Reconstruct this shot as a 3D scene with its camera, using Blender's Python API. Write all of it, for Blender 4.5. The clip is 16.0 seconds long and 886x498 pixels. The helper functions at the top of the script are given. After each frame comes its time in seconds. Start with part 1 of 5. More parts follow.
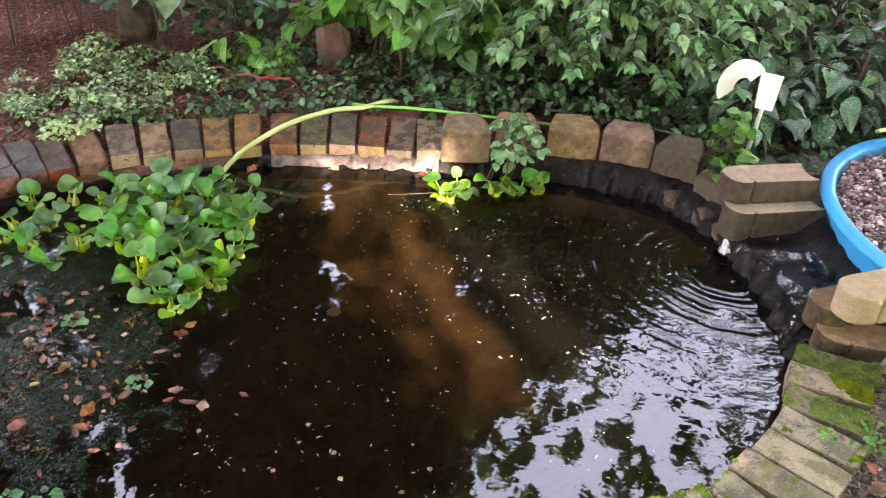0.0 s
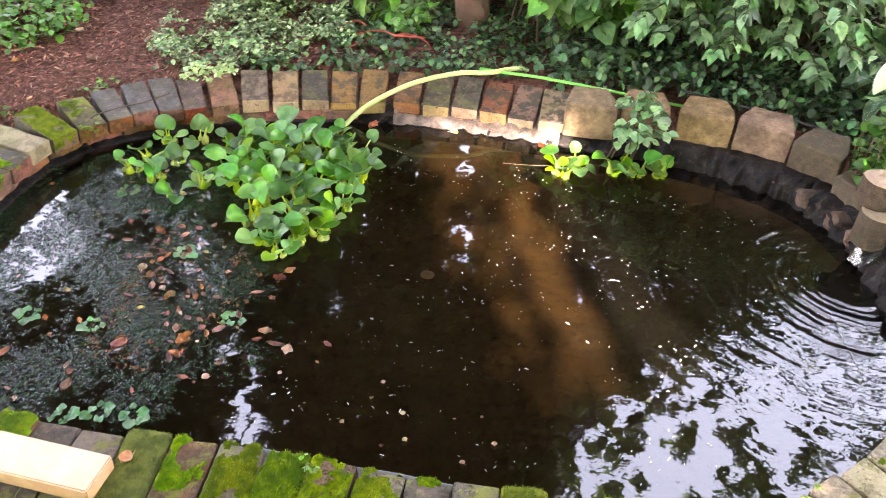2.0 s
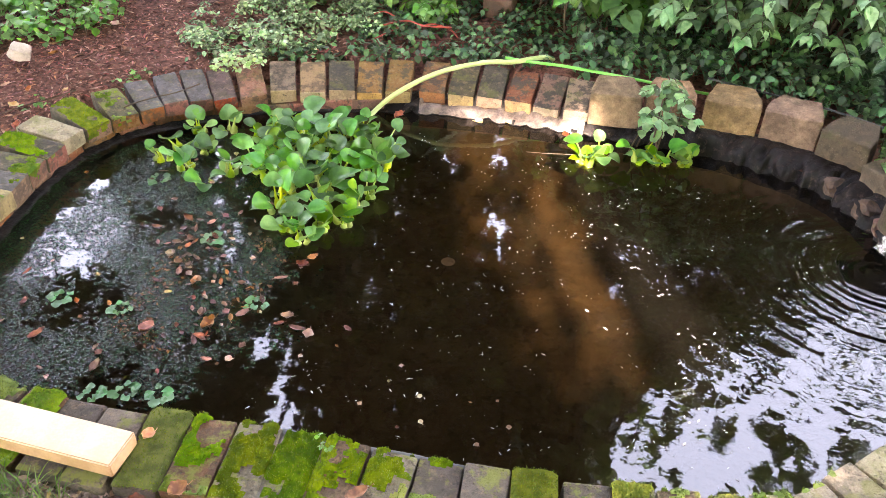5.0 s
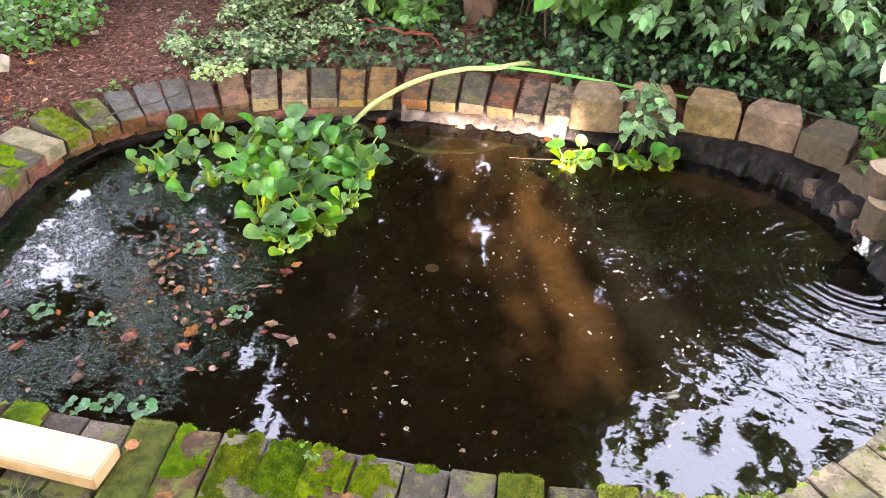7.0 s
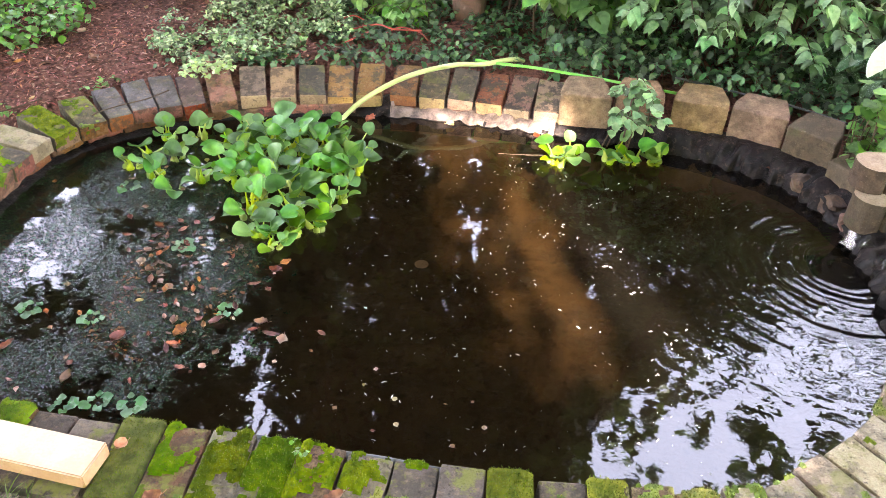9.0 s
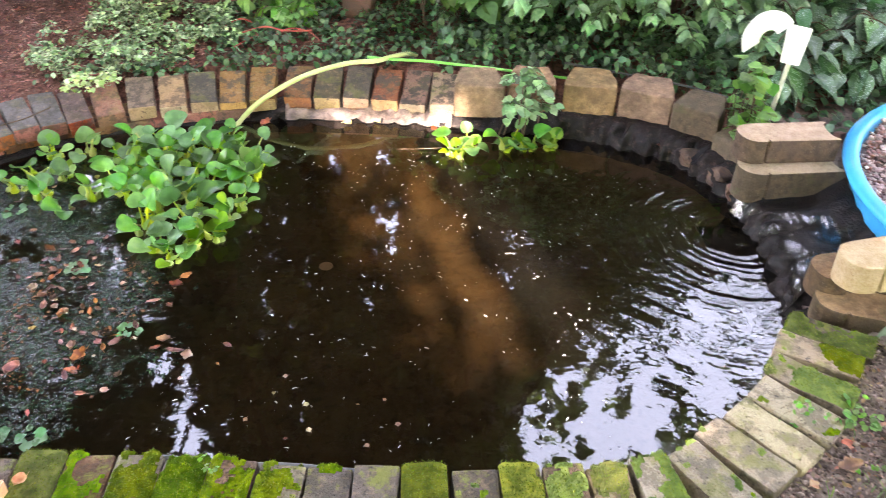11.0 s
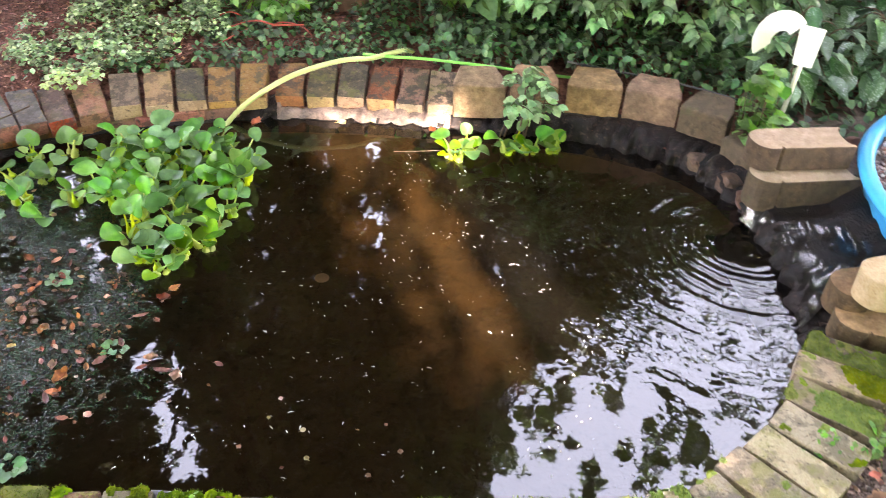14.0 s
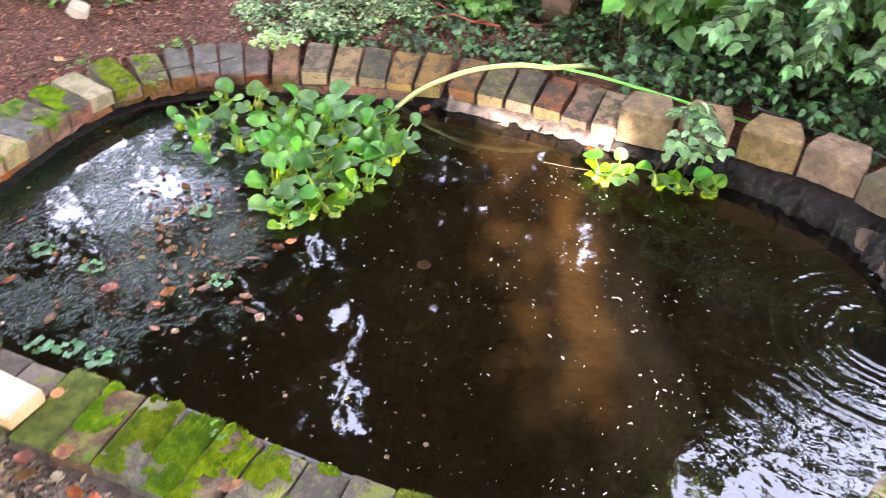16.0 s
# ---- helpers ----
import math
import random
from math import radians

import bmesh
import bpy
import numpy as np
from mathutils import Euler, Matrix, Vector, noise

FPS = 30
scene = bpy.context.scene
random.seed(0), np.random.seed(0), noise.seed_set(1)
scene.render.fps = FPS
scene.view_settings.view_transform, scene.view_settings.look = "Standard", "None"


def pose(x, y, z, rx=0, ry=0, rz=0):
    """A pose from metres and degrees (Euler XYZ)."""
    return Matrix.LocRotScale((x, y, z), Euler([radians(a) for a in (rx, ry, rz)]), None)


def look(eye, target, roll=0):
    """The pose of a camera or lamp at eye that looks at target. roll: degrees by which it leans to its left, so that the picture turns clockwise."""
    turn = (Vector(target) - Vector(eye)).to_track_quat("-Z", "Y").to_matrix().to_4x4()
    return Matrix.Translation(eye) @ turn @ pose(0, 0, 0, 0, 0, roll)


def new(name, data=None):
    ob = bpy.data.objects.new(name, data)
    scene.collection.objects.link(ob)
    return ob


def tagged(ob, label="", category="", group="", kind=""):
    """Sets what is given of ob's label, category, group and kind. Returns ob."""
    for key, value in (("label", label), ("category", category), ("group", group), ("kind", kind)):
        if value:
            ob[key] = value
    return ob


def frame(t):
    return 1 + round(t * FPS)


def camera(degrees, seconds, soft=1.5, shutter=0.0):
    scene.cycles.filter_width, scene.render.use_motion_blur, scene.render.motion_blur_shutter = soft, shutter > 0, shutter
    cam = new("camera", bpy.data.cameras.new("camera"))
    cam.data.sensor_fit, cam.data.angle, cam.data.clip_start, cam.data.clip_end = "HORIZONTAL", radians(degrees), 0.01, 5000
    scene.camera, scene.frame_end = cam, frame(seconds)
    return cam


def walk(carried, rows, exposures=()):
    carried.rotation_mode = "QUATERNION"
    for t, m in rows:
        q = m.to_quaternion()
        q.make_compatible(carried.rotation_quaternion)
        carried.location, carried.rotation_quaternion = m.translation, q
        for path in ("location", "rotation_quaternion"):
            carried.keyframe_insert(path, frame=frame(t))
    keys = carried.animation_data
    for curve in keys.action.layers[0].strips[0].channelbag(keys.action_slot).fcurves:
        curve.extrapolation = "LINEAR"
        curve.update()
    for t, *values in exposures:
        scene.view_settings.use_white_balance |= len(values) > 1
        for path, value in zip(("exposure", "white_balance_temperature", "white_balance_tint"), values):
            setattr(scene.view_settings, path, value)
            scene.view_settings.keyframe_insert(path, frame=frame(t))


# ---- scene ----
cam = camera(56.9, 16.0, 0.6, 0.5)

PATH = [
    (0, (-0.151, -0.067, 1.447), (0.163, 1.576, 0.351), 3.7),
    (0.5, (-0.172, -0.038, 1.434), (0.095, 1.59, 0.304), 4.3),
    (1, (-0.148, -0.026, 1.437), (0.023, 1.596, 0.278), 4.2),
    (1.5, (-0.079, -0.036, 1.447), (-0.029, 1.59, 0.283), 3.6),
    (2, (-0.033, -0.046, 1.446), (-0.057, 1.568, 0.265), 3.6),
    (2.5, (-0.011, -0.054, 1.443), (-0.116, 1.543, 0.243), 3.2),
    (3, (0.0, -0.062, 1.443), (-0.138, 1.531, 0.241), 2.5),
    (3.5, (0.009, -0.068, 1.449), (-0.122, 1.526, 0.248), 2.4),
    (4, (0.018, -0.07, 1.447), (-0.111, 1.524, 0.245), 1.9),
    (6.5, (0.02, -0.074, 1.45), (-0.071, 1.533, 0.263), 2.0),
    (7, (0.024, -0.073, 1.45), (-0.057, 1.536, 0.265), 1.8),
    (7.5, (0.024, -0.075, 1.45), (-0.048, 1.531, 0.261), 1.9),
    (8, (0.027, -0.076, 1.45), (-0.04, 1.53, 0.259), 1.9),
    (10.3, (0.042, -0.073, 1.457), (0.028, 1.53, 0.262), 2.1),
    (10.5, (0.049, -0.072, 1.463), (0.065, 1.529, 0.264), 1.8),
    (10.7, (0.066, -0.071, 1.461), (0.133, 1.529, 0.263), 1.6),
    (11, (0.081, -0.077, 1.461), (0.214, 1.518, 0.263), 1.4),
    (11.5, (0.111, -0.085, 1.459), (0.323, 1.497, 0.255), 0.8),
    (12, (0.129, -0.089, 1.456), (0.389, 1.479, 0.242), 0.9),
    (12.5, (0.127, -0.086, 1.457), (0.386, 1.48, 0.24), 1.5),
    (13, (0.098, -0.06, 1.453), (0.32, 1.505, 0.228), 1.4),
    (13.5, (0.054, 0.011, 1.455), (0.262, 1.573, 0.223), 1.5),
    (14, (0.045, 0.052, 1.451), (0.213, 1.625, 0.227), 2.4),
    (14.5, (0.126, 0.111, 1.46), (0.15, 1.696, 0.24), 2.3),
    (15, (0.245, 0.125, 1.463), (0.109, 1.704, 0.244), 2.2),
    (15.5, (0.324, 0.12, 1.451), (0.064, 1.681, 0.228), 2.3),
    (16, (0.382, 0.07, 1.449), (0.001, 1.606, 0.225), 3.5),
]
walk(cam, [(t, look(eye, target, roll)) for t, eye, target, roll in PATH], [(0.0, 5.03, 6900, 25), (0.5, 5.31, 6900, 25), (1.0, 5.51, 6900, 25), (10.0, 5.59, 6750, 25), (12.0, 5.63, 6700, 25), (14.0, 5.54, 7000, 25), (15.5, 5.55, 7050, 25), (16.0, 5.75, 6550, 25)])

# ---- light: a low sun cut off by an added hedge, shade under trees ----
SUN_AZ, SUN_EL = radians(163.5), radians(35)
TO_SUN = Vector((math.sin(SUN_AZ) * math.cos(SUN_EL), math.cos(SUN_AZ) * math.cos(SUN_EL), math.sin(SUN_EL)))
world = bpy.data.worlds.new("sky")
scene.world = world
world.use_nodes = True
wn = world.node_tree
sky = wn.nodes.new("ShaderNodeTexSky")
sky.sky_type, sky.sun_disc, sky.sun_elevation, sky.sun_rotation = "NISHITA", False, SUN_EL, SUN_AZ
sky.dust_density, sky.air_density = 3.0, 1.0
haze = wn.nodes.new("ShaderNodeHueSaturation")
haze.inputs["Saturation"].default_value = 0.5
wn.links.new(sky.outputs[0], haze.inputs["Color"])
wn.links.new(haze.outputs[0], wn.nodes["Background"].inputs[0])
wn.nodes["Background"].inputs[1].default_value = 0.15
sun = new("sun", bpy.data.lights.new("sun", "SUN"))
sun.data.energy, sun.data.angle, sun.data.color = 2.35, radians(0.6), (1.0, 0.9, 0.74)
sun.matrix_world = look(TO_SUN * 30, (0, 0, 0))


# ---- materials ----
class Net:
    """A small helper round a material's node tree."""

    def __init__(self, name):
        self.mat = bpy.data.materials.new(name)
        self.mat.use_nodes = True
        self.tree = self.mat.node_tree
        self.bsdf = self.tree.nodes["Principled BSDF"]
        self.out = self.tree.nodes["Material Output"]
        self.geo = self.tree.nodes.new("ShaderNodeNewGeometry")

    def node(self, kind, operation="", feature="", blend=""):
        n = self.tree.nodes.new(kind)
        if operation:
            n.operation = operation
        if feature:
            n.feature = feature
        if blend:
            n.data_type, n.blend_type = "RGBA", blend
        return n

    def link(self, a, b):
        self.tree.links.new(a, b)

    def put(self, socket, value):
        if isinstance(value, bpy.types.NodeSocket):
            self.link(value, socket)
        elif isinstance(value, (tuple, list)) and len(value) == 3 and socket.type == "RGBA":
            socket.default_value = (*value, 1)
        else:
            socket.default_value = value

    def noise(self, scale, detail=4.0, rough=0.55, at=None, distort=0.0):
        n = self.node("ShaderNodeTexNoise")
        self.link(at or self.geo.outputs["Position"], n.inputs["Vector"])
        n.inputs["Scale"].default_value, n.inputs["Detail"].default_value = scale, detail
        n.inputs["Roughness"].default_value, n.inputs["Distortion"].default_value = rough, distort
        return n.outputs[0]

    def voronoi(self, scale, feature="F1", out="Distance", at=None):
        n = self.node("ShaderNodeTexVoronoi", feature=feature)
        self.link(at or self.geo.outputs["Position"], n.inputs["Vector"])
        n.inputs["Scale"].default_value = scale
        return n.outputs[out]

    def ramp(self, value, lo, hi, a=0.0, b=1.0):
        n = self.node("ShaderNodeMapRange")
        n.interpolation_type = "SMOOTHSTEP"
        for key, v in zip(("Value", "From Min", "From Max", "To Min", "To Max"), (value, lo, hi, a, b)):
            self.put(n.inputs[key], v)
        return n.outputs[0]

    def math(self, op, a, b=0.0):
        n = self.node("ShaderNodeMath", operation=op)
        self.put(n.inputs[0], a)
        self.put(n.inputs[1], b)
        return n.outputs[0]

    def mix(self, fac, a, b, blend="MIX"):
        n = self.node("ShaderNodeMix", blend=blend)
        self.put(n.inputs[0], fac)
        self.put(n.inputs[6], a)
        self.put(n.inputs[7], b)
        return n.outputs[2]

    def jitter(self, colour, rand, hue=0.02, sat=0.2, val=0.3):
        """Shifts a colour by a random number of the object or the island."""
        n = self.node("ShaderNodeHueSaturation")
        self.put(n.inputs["Color"], colour)
        self.put(n.inputs["Hue"], self.ramp(rand, 0, 1, 0.5 - hue, 0.5 + hue))
        other = self.math("FRACT", self.math("MULTIPLY", rand, 7.31))
        third = self.math("FRACT", self.math("MULTIPLY", rand, 23.7))
        self.put(n.inputs["Saturation"], self.ramp(other, 0, 1, 1 - sat, 1 + sat))
        self.put(n.inputs["Value"], self.ramp(third, 0, 1, 1 - val, 1 + val))
        return n.outputs[0]

    def island(self):
        return self.geo.outputs["Random Per Island"]

    def thing(self):
        return self.node("ShaderNodeObjectInfo").outputs["Random"]

    def bump(self, height, strength=0.3, distance=0.01, after=None):
        n = self.node("ShaderNodeBump")
        self.put(n.inputs["Height"], height)
        n.inputs["Strength"].default_value, n.inputs["Distance"].default_value = strength, distance
        if after:
            self.link(after, n.inputs["Normal"])
        return n.outputs[0]

    def finish(self, colour, rough=0.6, normal=None, metal=0.0, spec=0.5):
        self.put(self.bsdf.inputs["Base Color"], colour)
        self.put(self.bsdf.inputs["Roughness"], rough)
        self.put(self.bsdf.inputs["Metallic"], metal)
        self.put(self.bsdf.inputs["Specular IOR Level"], spec)
        if normal:
            self.link(normal, self.bsdf.inputs["Normal"])
        return self.mat


def plain(name, a, b, scale=20.0, rough=0.7, bump=0.3, depth=0.004, spec=0.5, rand="", val=0.25, grain=160.0, hue=0.015):
    """Two colours mottled by noise at two scales, with fine relief."""
    n = Net(name)
    broad, fine = n.noise(scale, 5), n.noise(grain, 3)
    colour = n.mix(n.ramp(n.math("ADD", n.math("MULTIPLY", broad, 0.7), n.math("MULTIPLY", fine, 0.3)), 0.35, 0.65), a, b)
    if rand:
        colour = n.jitter(colour, n.island() if rand == "island" else n.thing(), hue, 0.15, val)
    return n.finish(colour, rough, n.bump(n.math("ADD", n.math("MULTIPLY", broad, 0.6), n.math("MULTIPLY", fine, 0.4)), bump, depth), spec=spec)


def leafy(name, a, b, rough=0.4, val=0.35, hue=0.02, through_light=0.25, scale=30.0, single=False, spec=0.4):
    """A leaf that lets some light through. single: each object is one leaf and takes its own tone; otherwise each leaf of a mesh does."""
    n = Net(name)
    colour = n.mix(n.ramp(n.noise(scale, 3), 0.35, 0.65), a, b)
    colour = n.jitter(colour, n.thing() if single else n.island(), hue, 0.2, val)
    n.finish(colour, rough, n.bump(n.noise(90, 3), 0.25, 0.003), spec=spec)
    glow = n.node("ShaderNodeBsdfTranslucent")
    n.link(n.mix(0.35, colour, (0.25, 0.4, 0.03)), glow.inputs["Color"])
    both = n.node("ShaderNodeMixShader")
    both.inputs[0].default_value = through_light
    n.link(n.bsdf.outputs[0], both.inputs[1])
    n.link(glow.outputs[0], both.inputs[2])
    n.link(both.outputs[0], n.out.inputs[0])
    return n.mat


def brick_material(name, tones, dirt, moss):
    """Old brick: a tone for each brick, soot and lichen, a red broken edge, a film of moss."""
    n = Net(name)
    r = n.thing()
    ramp = n.node("ShaderNodeValToRGB")
    ramp.color_ramp.interpolation = "CONSTANT"
    for k, tone in enumerate(tones):
        e = ramp.color_ramp.elements[0] if k == 0 else ramp.color_ramp.elements.new(k / len(tones))
        e.position, e.color = k / len(tones), (*tone, 1)
    ramp.color_ramp.elements.remove(ramp.color_ramp.elements[-1]) if len(ramp.color_ramp.elements) > len(tones) else None
    n.link(r, ramp.inputs[0])
    colour = n.jitter(ramp.outputs[0], n.math("FRACT", n.math("MULTIPLY", r, 91.7)), 0.012, 0.2, 0.2)
    patch, grain, pits = n.noise(19, 8, 0.72), n.noise(230, 5, 0.75), n.voronoi(75)
    colour = n.mix(n.ramp(grain, 0.35, 0.7, 0, 0.5), colour, (0.42, 0.36, 0.3), "MULTIPLY")
    colour = n.mix(n.ramp(n.noise(48, 6, 0.7), 0.52, 0.62, 0, 0.3), colour, (0.32, 0.21, 0.12))
    colour = n.mix(n.ramp(patch, 0.47, 0.56, 0, dirt), colour, (0.045, 0.04, 0.035))
    colour = n.mix(n.ramp(n.noise(33, 6, 0.75, None, 0.6), 0.6, 0.66, 0, 0.8), colour, (0.03, 0.027, 0.024))
    colour = n.mix(n.math("MULTIPLY", n.ramp(pits, 0.1, 0.26, 0.6, 0), n.ramp(patch, 0.42, 0.52)), colour, (0.05, 0.042, 0.035))
    up = n.node("ShaderNodeSeparateXYZ")
    n.link(n.geo.outputs["Normal"], up.inputs[0])
    green = n.math("MULTIPLY", n.ramp(n.noise(13, 5, 0.7), 0.5, 0.62), n.ramp(up.outputs[2], 0.3, 0.8, 0.15, 1))
    colour = n.mix(n.math("MULTIPLY", green, moss), colour, (0.17, 0.18, 0.03))
    height = n.math("ADD", n.math("ADD", n.math("MULTIPLY", grain, 0.5), patch), n.math("MULTIPLY", n.ramp(pits, 0.0, 0.3), 0.35))
    return n.finish(colour, n.ramp(patch, 0.3, 0.7, 0.6, 0.95), n.bump(height, 0.9, 0.008), spec=0.3)


M = {}
M["brick_near"] = brick_material("weathered_brick", [(0.16, 0.11, 0.078), (0.115, 0.085, 0.068), (0.18, 0.095, 0.065), (0.17, 0.13, 0.09), (0.13, 0.105, 0.085)], 0.5, 0.8)
M["brick_red"] = brick_material("red_damp_brick", [(0.28, 0.085, 0.038), (0.24, 0.115, 0.055), (0.2, 0.09, 0.045)], 0.65, 0.3)
M["brick_pale"] = brick_material("pale_worn_brick", [(0.4, 0.335, 0.225), (0.35, 0.3, 0.215), (0.38, 0.3, 0.2)], 0.5, 0.5)
for kind, tone, dirt, moss in (("tan", (0.22, 0.12, 0.062), 0.8, 0.12), ("gold", (0.29, 0.165, 0.08), 0.6, 0.1), ("brown", (0.17, 0.105, 0.068), 0.7, 0.1), ("rust", (0.17, 0.078, 0.042), 0.9, 0.1),
                               ("red_brown", (0.2, 0.085, 0.05), 0.5, 0.2), ("sooty", (0.08, 0.062, 0.038), 0.75, 0.35), ("olive", (0.1, 0.084, 0.05), 0.5, 0.8), ("slate", (0.1, 0.088, 0.085), 0.45, 0.15),
                               ("slate_red", (0.12, 0.085, 0.075), 0.45, 0.1), ("buff", (0.3, 0.235, 0.13), 0.35, 0.4), ("flecked", (0.27, 0.17, 0.085), 0.85, 0.3)):
    M[kind] = brick_material(kind + "_brick", [tone], dirt, moss)
# Cleaner than the tops, and painted paler still to carry the sunlight.
M["brick_face"] = brick_material("clean_sunlit_brick_face", [(0.48, 0.29, 0.15), (0.46, 0.33, 0.19), (0.38, 0.19, 0.1)], 0.3, 0.1)


def concrete_material(name, a, b, stain):
    """Cast concrete: speckled aggregate, damp stains and a little algae."""
    n = Net(name)
    broad, fine = n.noise(8, 6, 0.7), n.noise(190, 3, 0.7)
    colour = n.mix(n.ramp(n.noise(40, 4), 0.35, 0.65), a, b)
    colour = n.mix(n.ramp(n.voronoi(120), 0.0, 0.25, 0.4, 0.0), colour, (0.5, 0.42, 0.33))
    colour = n.mix(n.ramp(n.math("ADD", n.math("MULTIPLY", broad, 0.6), n.math("MULTIPLY", n.noise(35, 5, 0.7), 0.4)), 0.38, 0.62, 0, stain), colour, (0.085, 0.06, 0.04))
    colour = n.mix(n.ramp(n.noise(17, 4, 0.6), 0.58, 0.7, 0, stain * 0.5), colour, (0.085, 0.09, 0.035))
    colour = n.mix(n.ramp(fine, 0.42, 0.62, 0, 0.3), colour, (0.4, 0.34, 0.28), "MULTIPLY")
    colour = n.mix(n.math("MULTIPLY", n.ramp(n.voronoi(60), 0.05, 0.14, 0.5, 0.0), n.ramp(broad, 0.45, 0.6)), colour, (0.045, 0.033, 0.024))
    colour = n.jitter(colour, n.thing(), 0.01, 0.12, 0.14)
    return n.finish(colour, 0.88, n.bump(n.math("ADD", fine, broad), 0.7, 0.005), spec=0.25)


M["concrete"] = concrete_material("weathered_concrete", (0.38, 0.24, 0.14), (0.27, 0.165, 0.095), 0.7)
M["dark_concrete"] = concrete_material("dark_concrete", (0.14, 0.09, 0.052), (0.06, 0.04, 0.024), 0.9)
M["tan_top"] = concrete_material("tan_concrete", (0.5, 0.37, 0.25), (0.42, 0.3, 0.19), 0.25)
M["pink_top"] = concrete_material("pinkish_slice_top", (0.58, 0.43, 0.35), (0.5, 0.36, 0.28), 0.15)
M["pale_concrete"] = concrete_material("buff_concrete", (0.56, 0.43, 0.28), (0.48, 0.355, 0.215), 0.12)
M["moss"] = leafy("moss", (0.18, 0.22, 0.03), (0.085, 0.125, 0.02), 0.9, 0.35, 0.03, 0.2, 34, False, 0.1)


def liner_material():
    """Black rubber under a film of dried silt, with grey and brown patches by noise."""
    n = Net("black_liner")
    dust, fine = n.noise(16, 6, 0.65), n.noise(120, 4, 0.7)
    colour = n.mix(n.ramp(dust, 0.38, 0.66), (0.003, 0.0025, 0.003), (0.022, 0.016, 0.015))
    colour = n.mix(n.ramp(n.noise(41, 5, 0.7), 0.54, 0.68, 0, 0.6), colour, (0.1, 0.066, 0.05))
    colour = n.mix(n.ramp(fine, 0.45, 0.65, 0, 0.6), colour, (0.3, 0.28, 0.27), "MULTIPLY")
    return n.finish(colour, n.ramp(dust, 0.35, 0.65, 0.3, 0.75), n.bump(n.math("ADD", dust, n.math("MULTIPLY", fine, 0.25)), 0.8, 0.012), spec=0.2)


M["liner"] = liner_material()
M["wet_liner"] = plain("wet_liner", (0.004, 0.0035, 0.004), (0.018, 0.014, 0.013), 17, 0.45, 0.9, 0.02, 0.18)
# Silted liner of the sunlit far stretch, its colour lightened for the sun.
M["sunlit_liner"] = plain("sunlit_liner", (0.26, 0.19, 0.16), (0.08, 0.058, 0.05), 22, 0.6, 0.6, 0.006, 0.4)
M["timber"] = plain("pale_timber", (0.66, 0.52, 0.37), (0.58, 0.43, 0.28), 16, 0.65, 0.25, 0.002)
M["straw"] = plain("straw", (0.22, 0.16, 0.09), (0.16, 0.11, 0.06), 40, 0.6, 0.1, 0.001)
M["liner_grey"] = plain("grey_liner", (0.12, 0.12, 0.13), (0.08, 0.08, 0.085), 20, 0.5, 0.3, 0.003)
M["board_side"] = plain("orange_board_side", (0.55, 0.33, 0.17), (0.45, 0.25, 0.12), 22, 0.75, 0.3, 0.002)
M["hose"] = plain("green_yellow_hose", (0.38, 0.46, 0.16), (0.44, 0.5, 0.2), 30, 0.4, 0.1, 0.001)
M["green_hose"] = plain("bright_green_hose", (0.14, 0.5, 0.06), (0.18, 0.55, 0.1), 30, 0.35, 0.1, 0.001)
M["tubing"] = plain("black_tubing", (0.02, 0.02, 0.02), (0.04, 0.04, 0.04), 30, 0.4, 0.1, 0.001)
M["blue"] = plain("blue_plastic", (0.02, 0.3, 0.62), (0.03, 0.36, 0.7), 6, 0.35, 0.1, 0.002)
M["white"] = plain("white_plastic", (0.8, 0.78, 0.72), (0.72, 0.7, 0.62), 10, 0.5, 0.1, 0.002)
def tone_material(name, tones, rough):
    """Small stones, each with one of a few tones."""
    n = Net(name)
    r = n.island()
    ramp = n.node("ShaderNodeValToRGB")
    ramp.color_ramp.interpolation = "CONSTANT"
    ramp.color_ramp.elements.remove(ramp.color_ramp.elements[1])
    for k, tone in enumerate(tones):
        e = ramp.color_ramp.elements[0] if k == 0 else ramp.color_ramp.elements.new(k / len(tones))
        e.position, e.color = k / len(tones), (*tone, 1)
    n.link(r, ramp.inputs[0])
    fine = n.noise(260, 4, 0.7)
    colour = n.jitter(ramp.outputs[0], n.math("FRACT", n.math("MULTIPLY", r, 57.3)), 0.015, 0.2, 0.3)
    colour = n.mix(n.ramp(fine, 0.4, 0.65, 0, 0.5), colour, (0.55, 0.45, 0.42), "MULTIPLY")
    return n.finish(colour, rough, n.bump(fine, 0.3, 0.002), spec=0.45)


M["gravel"] = tone_material("pink_grey_gravel", [(0.58, 0.39, 0.38), (0.36, 0.19, 0.17), (0.5, 0.37, 0.37), (0.24, 0.12, 0.11), (0.74, 0.63, 0.61), (0.44, 0.3, 0.3), (0.18, 0.1, 0.1)], 0.45)
# Darker than the stones, so the gaps between them look dark.
M["gravel_bed"] = plain("dark_grit", (0.16, 0.1, 0.095), (0.08, 0.05, 0.05), 80, 0.7, 0.6, 0.005)
M["chip"] = plain("bark_chip", (0.3, 0.135, 0.095), (0.13, 0.055, 0.04), 60, 0.8, 0.5, 0.003, 0.25, "island", 0.75, 160.0, 0.02)
M["rock"] = plain("pale_rock", (0.44, 0.36, 0.3), (0.3, 0.24, 0.2), 25, 0.85, 0.6, 0.006)
M["crumb"] = plain("soil_crumb", (0.26, 0.195, 0.165), (0.1, 0.073, 0.06), 60, 0.95, 0.5, 0.003, 0.2, "island", 0.6)
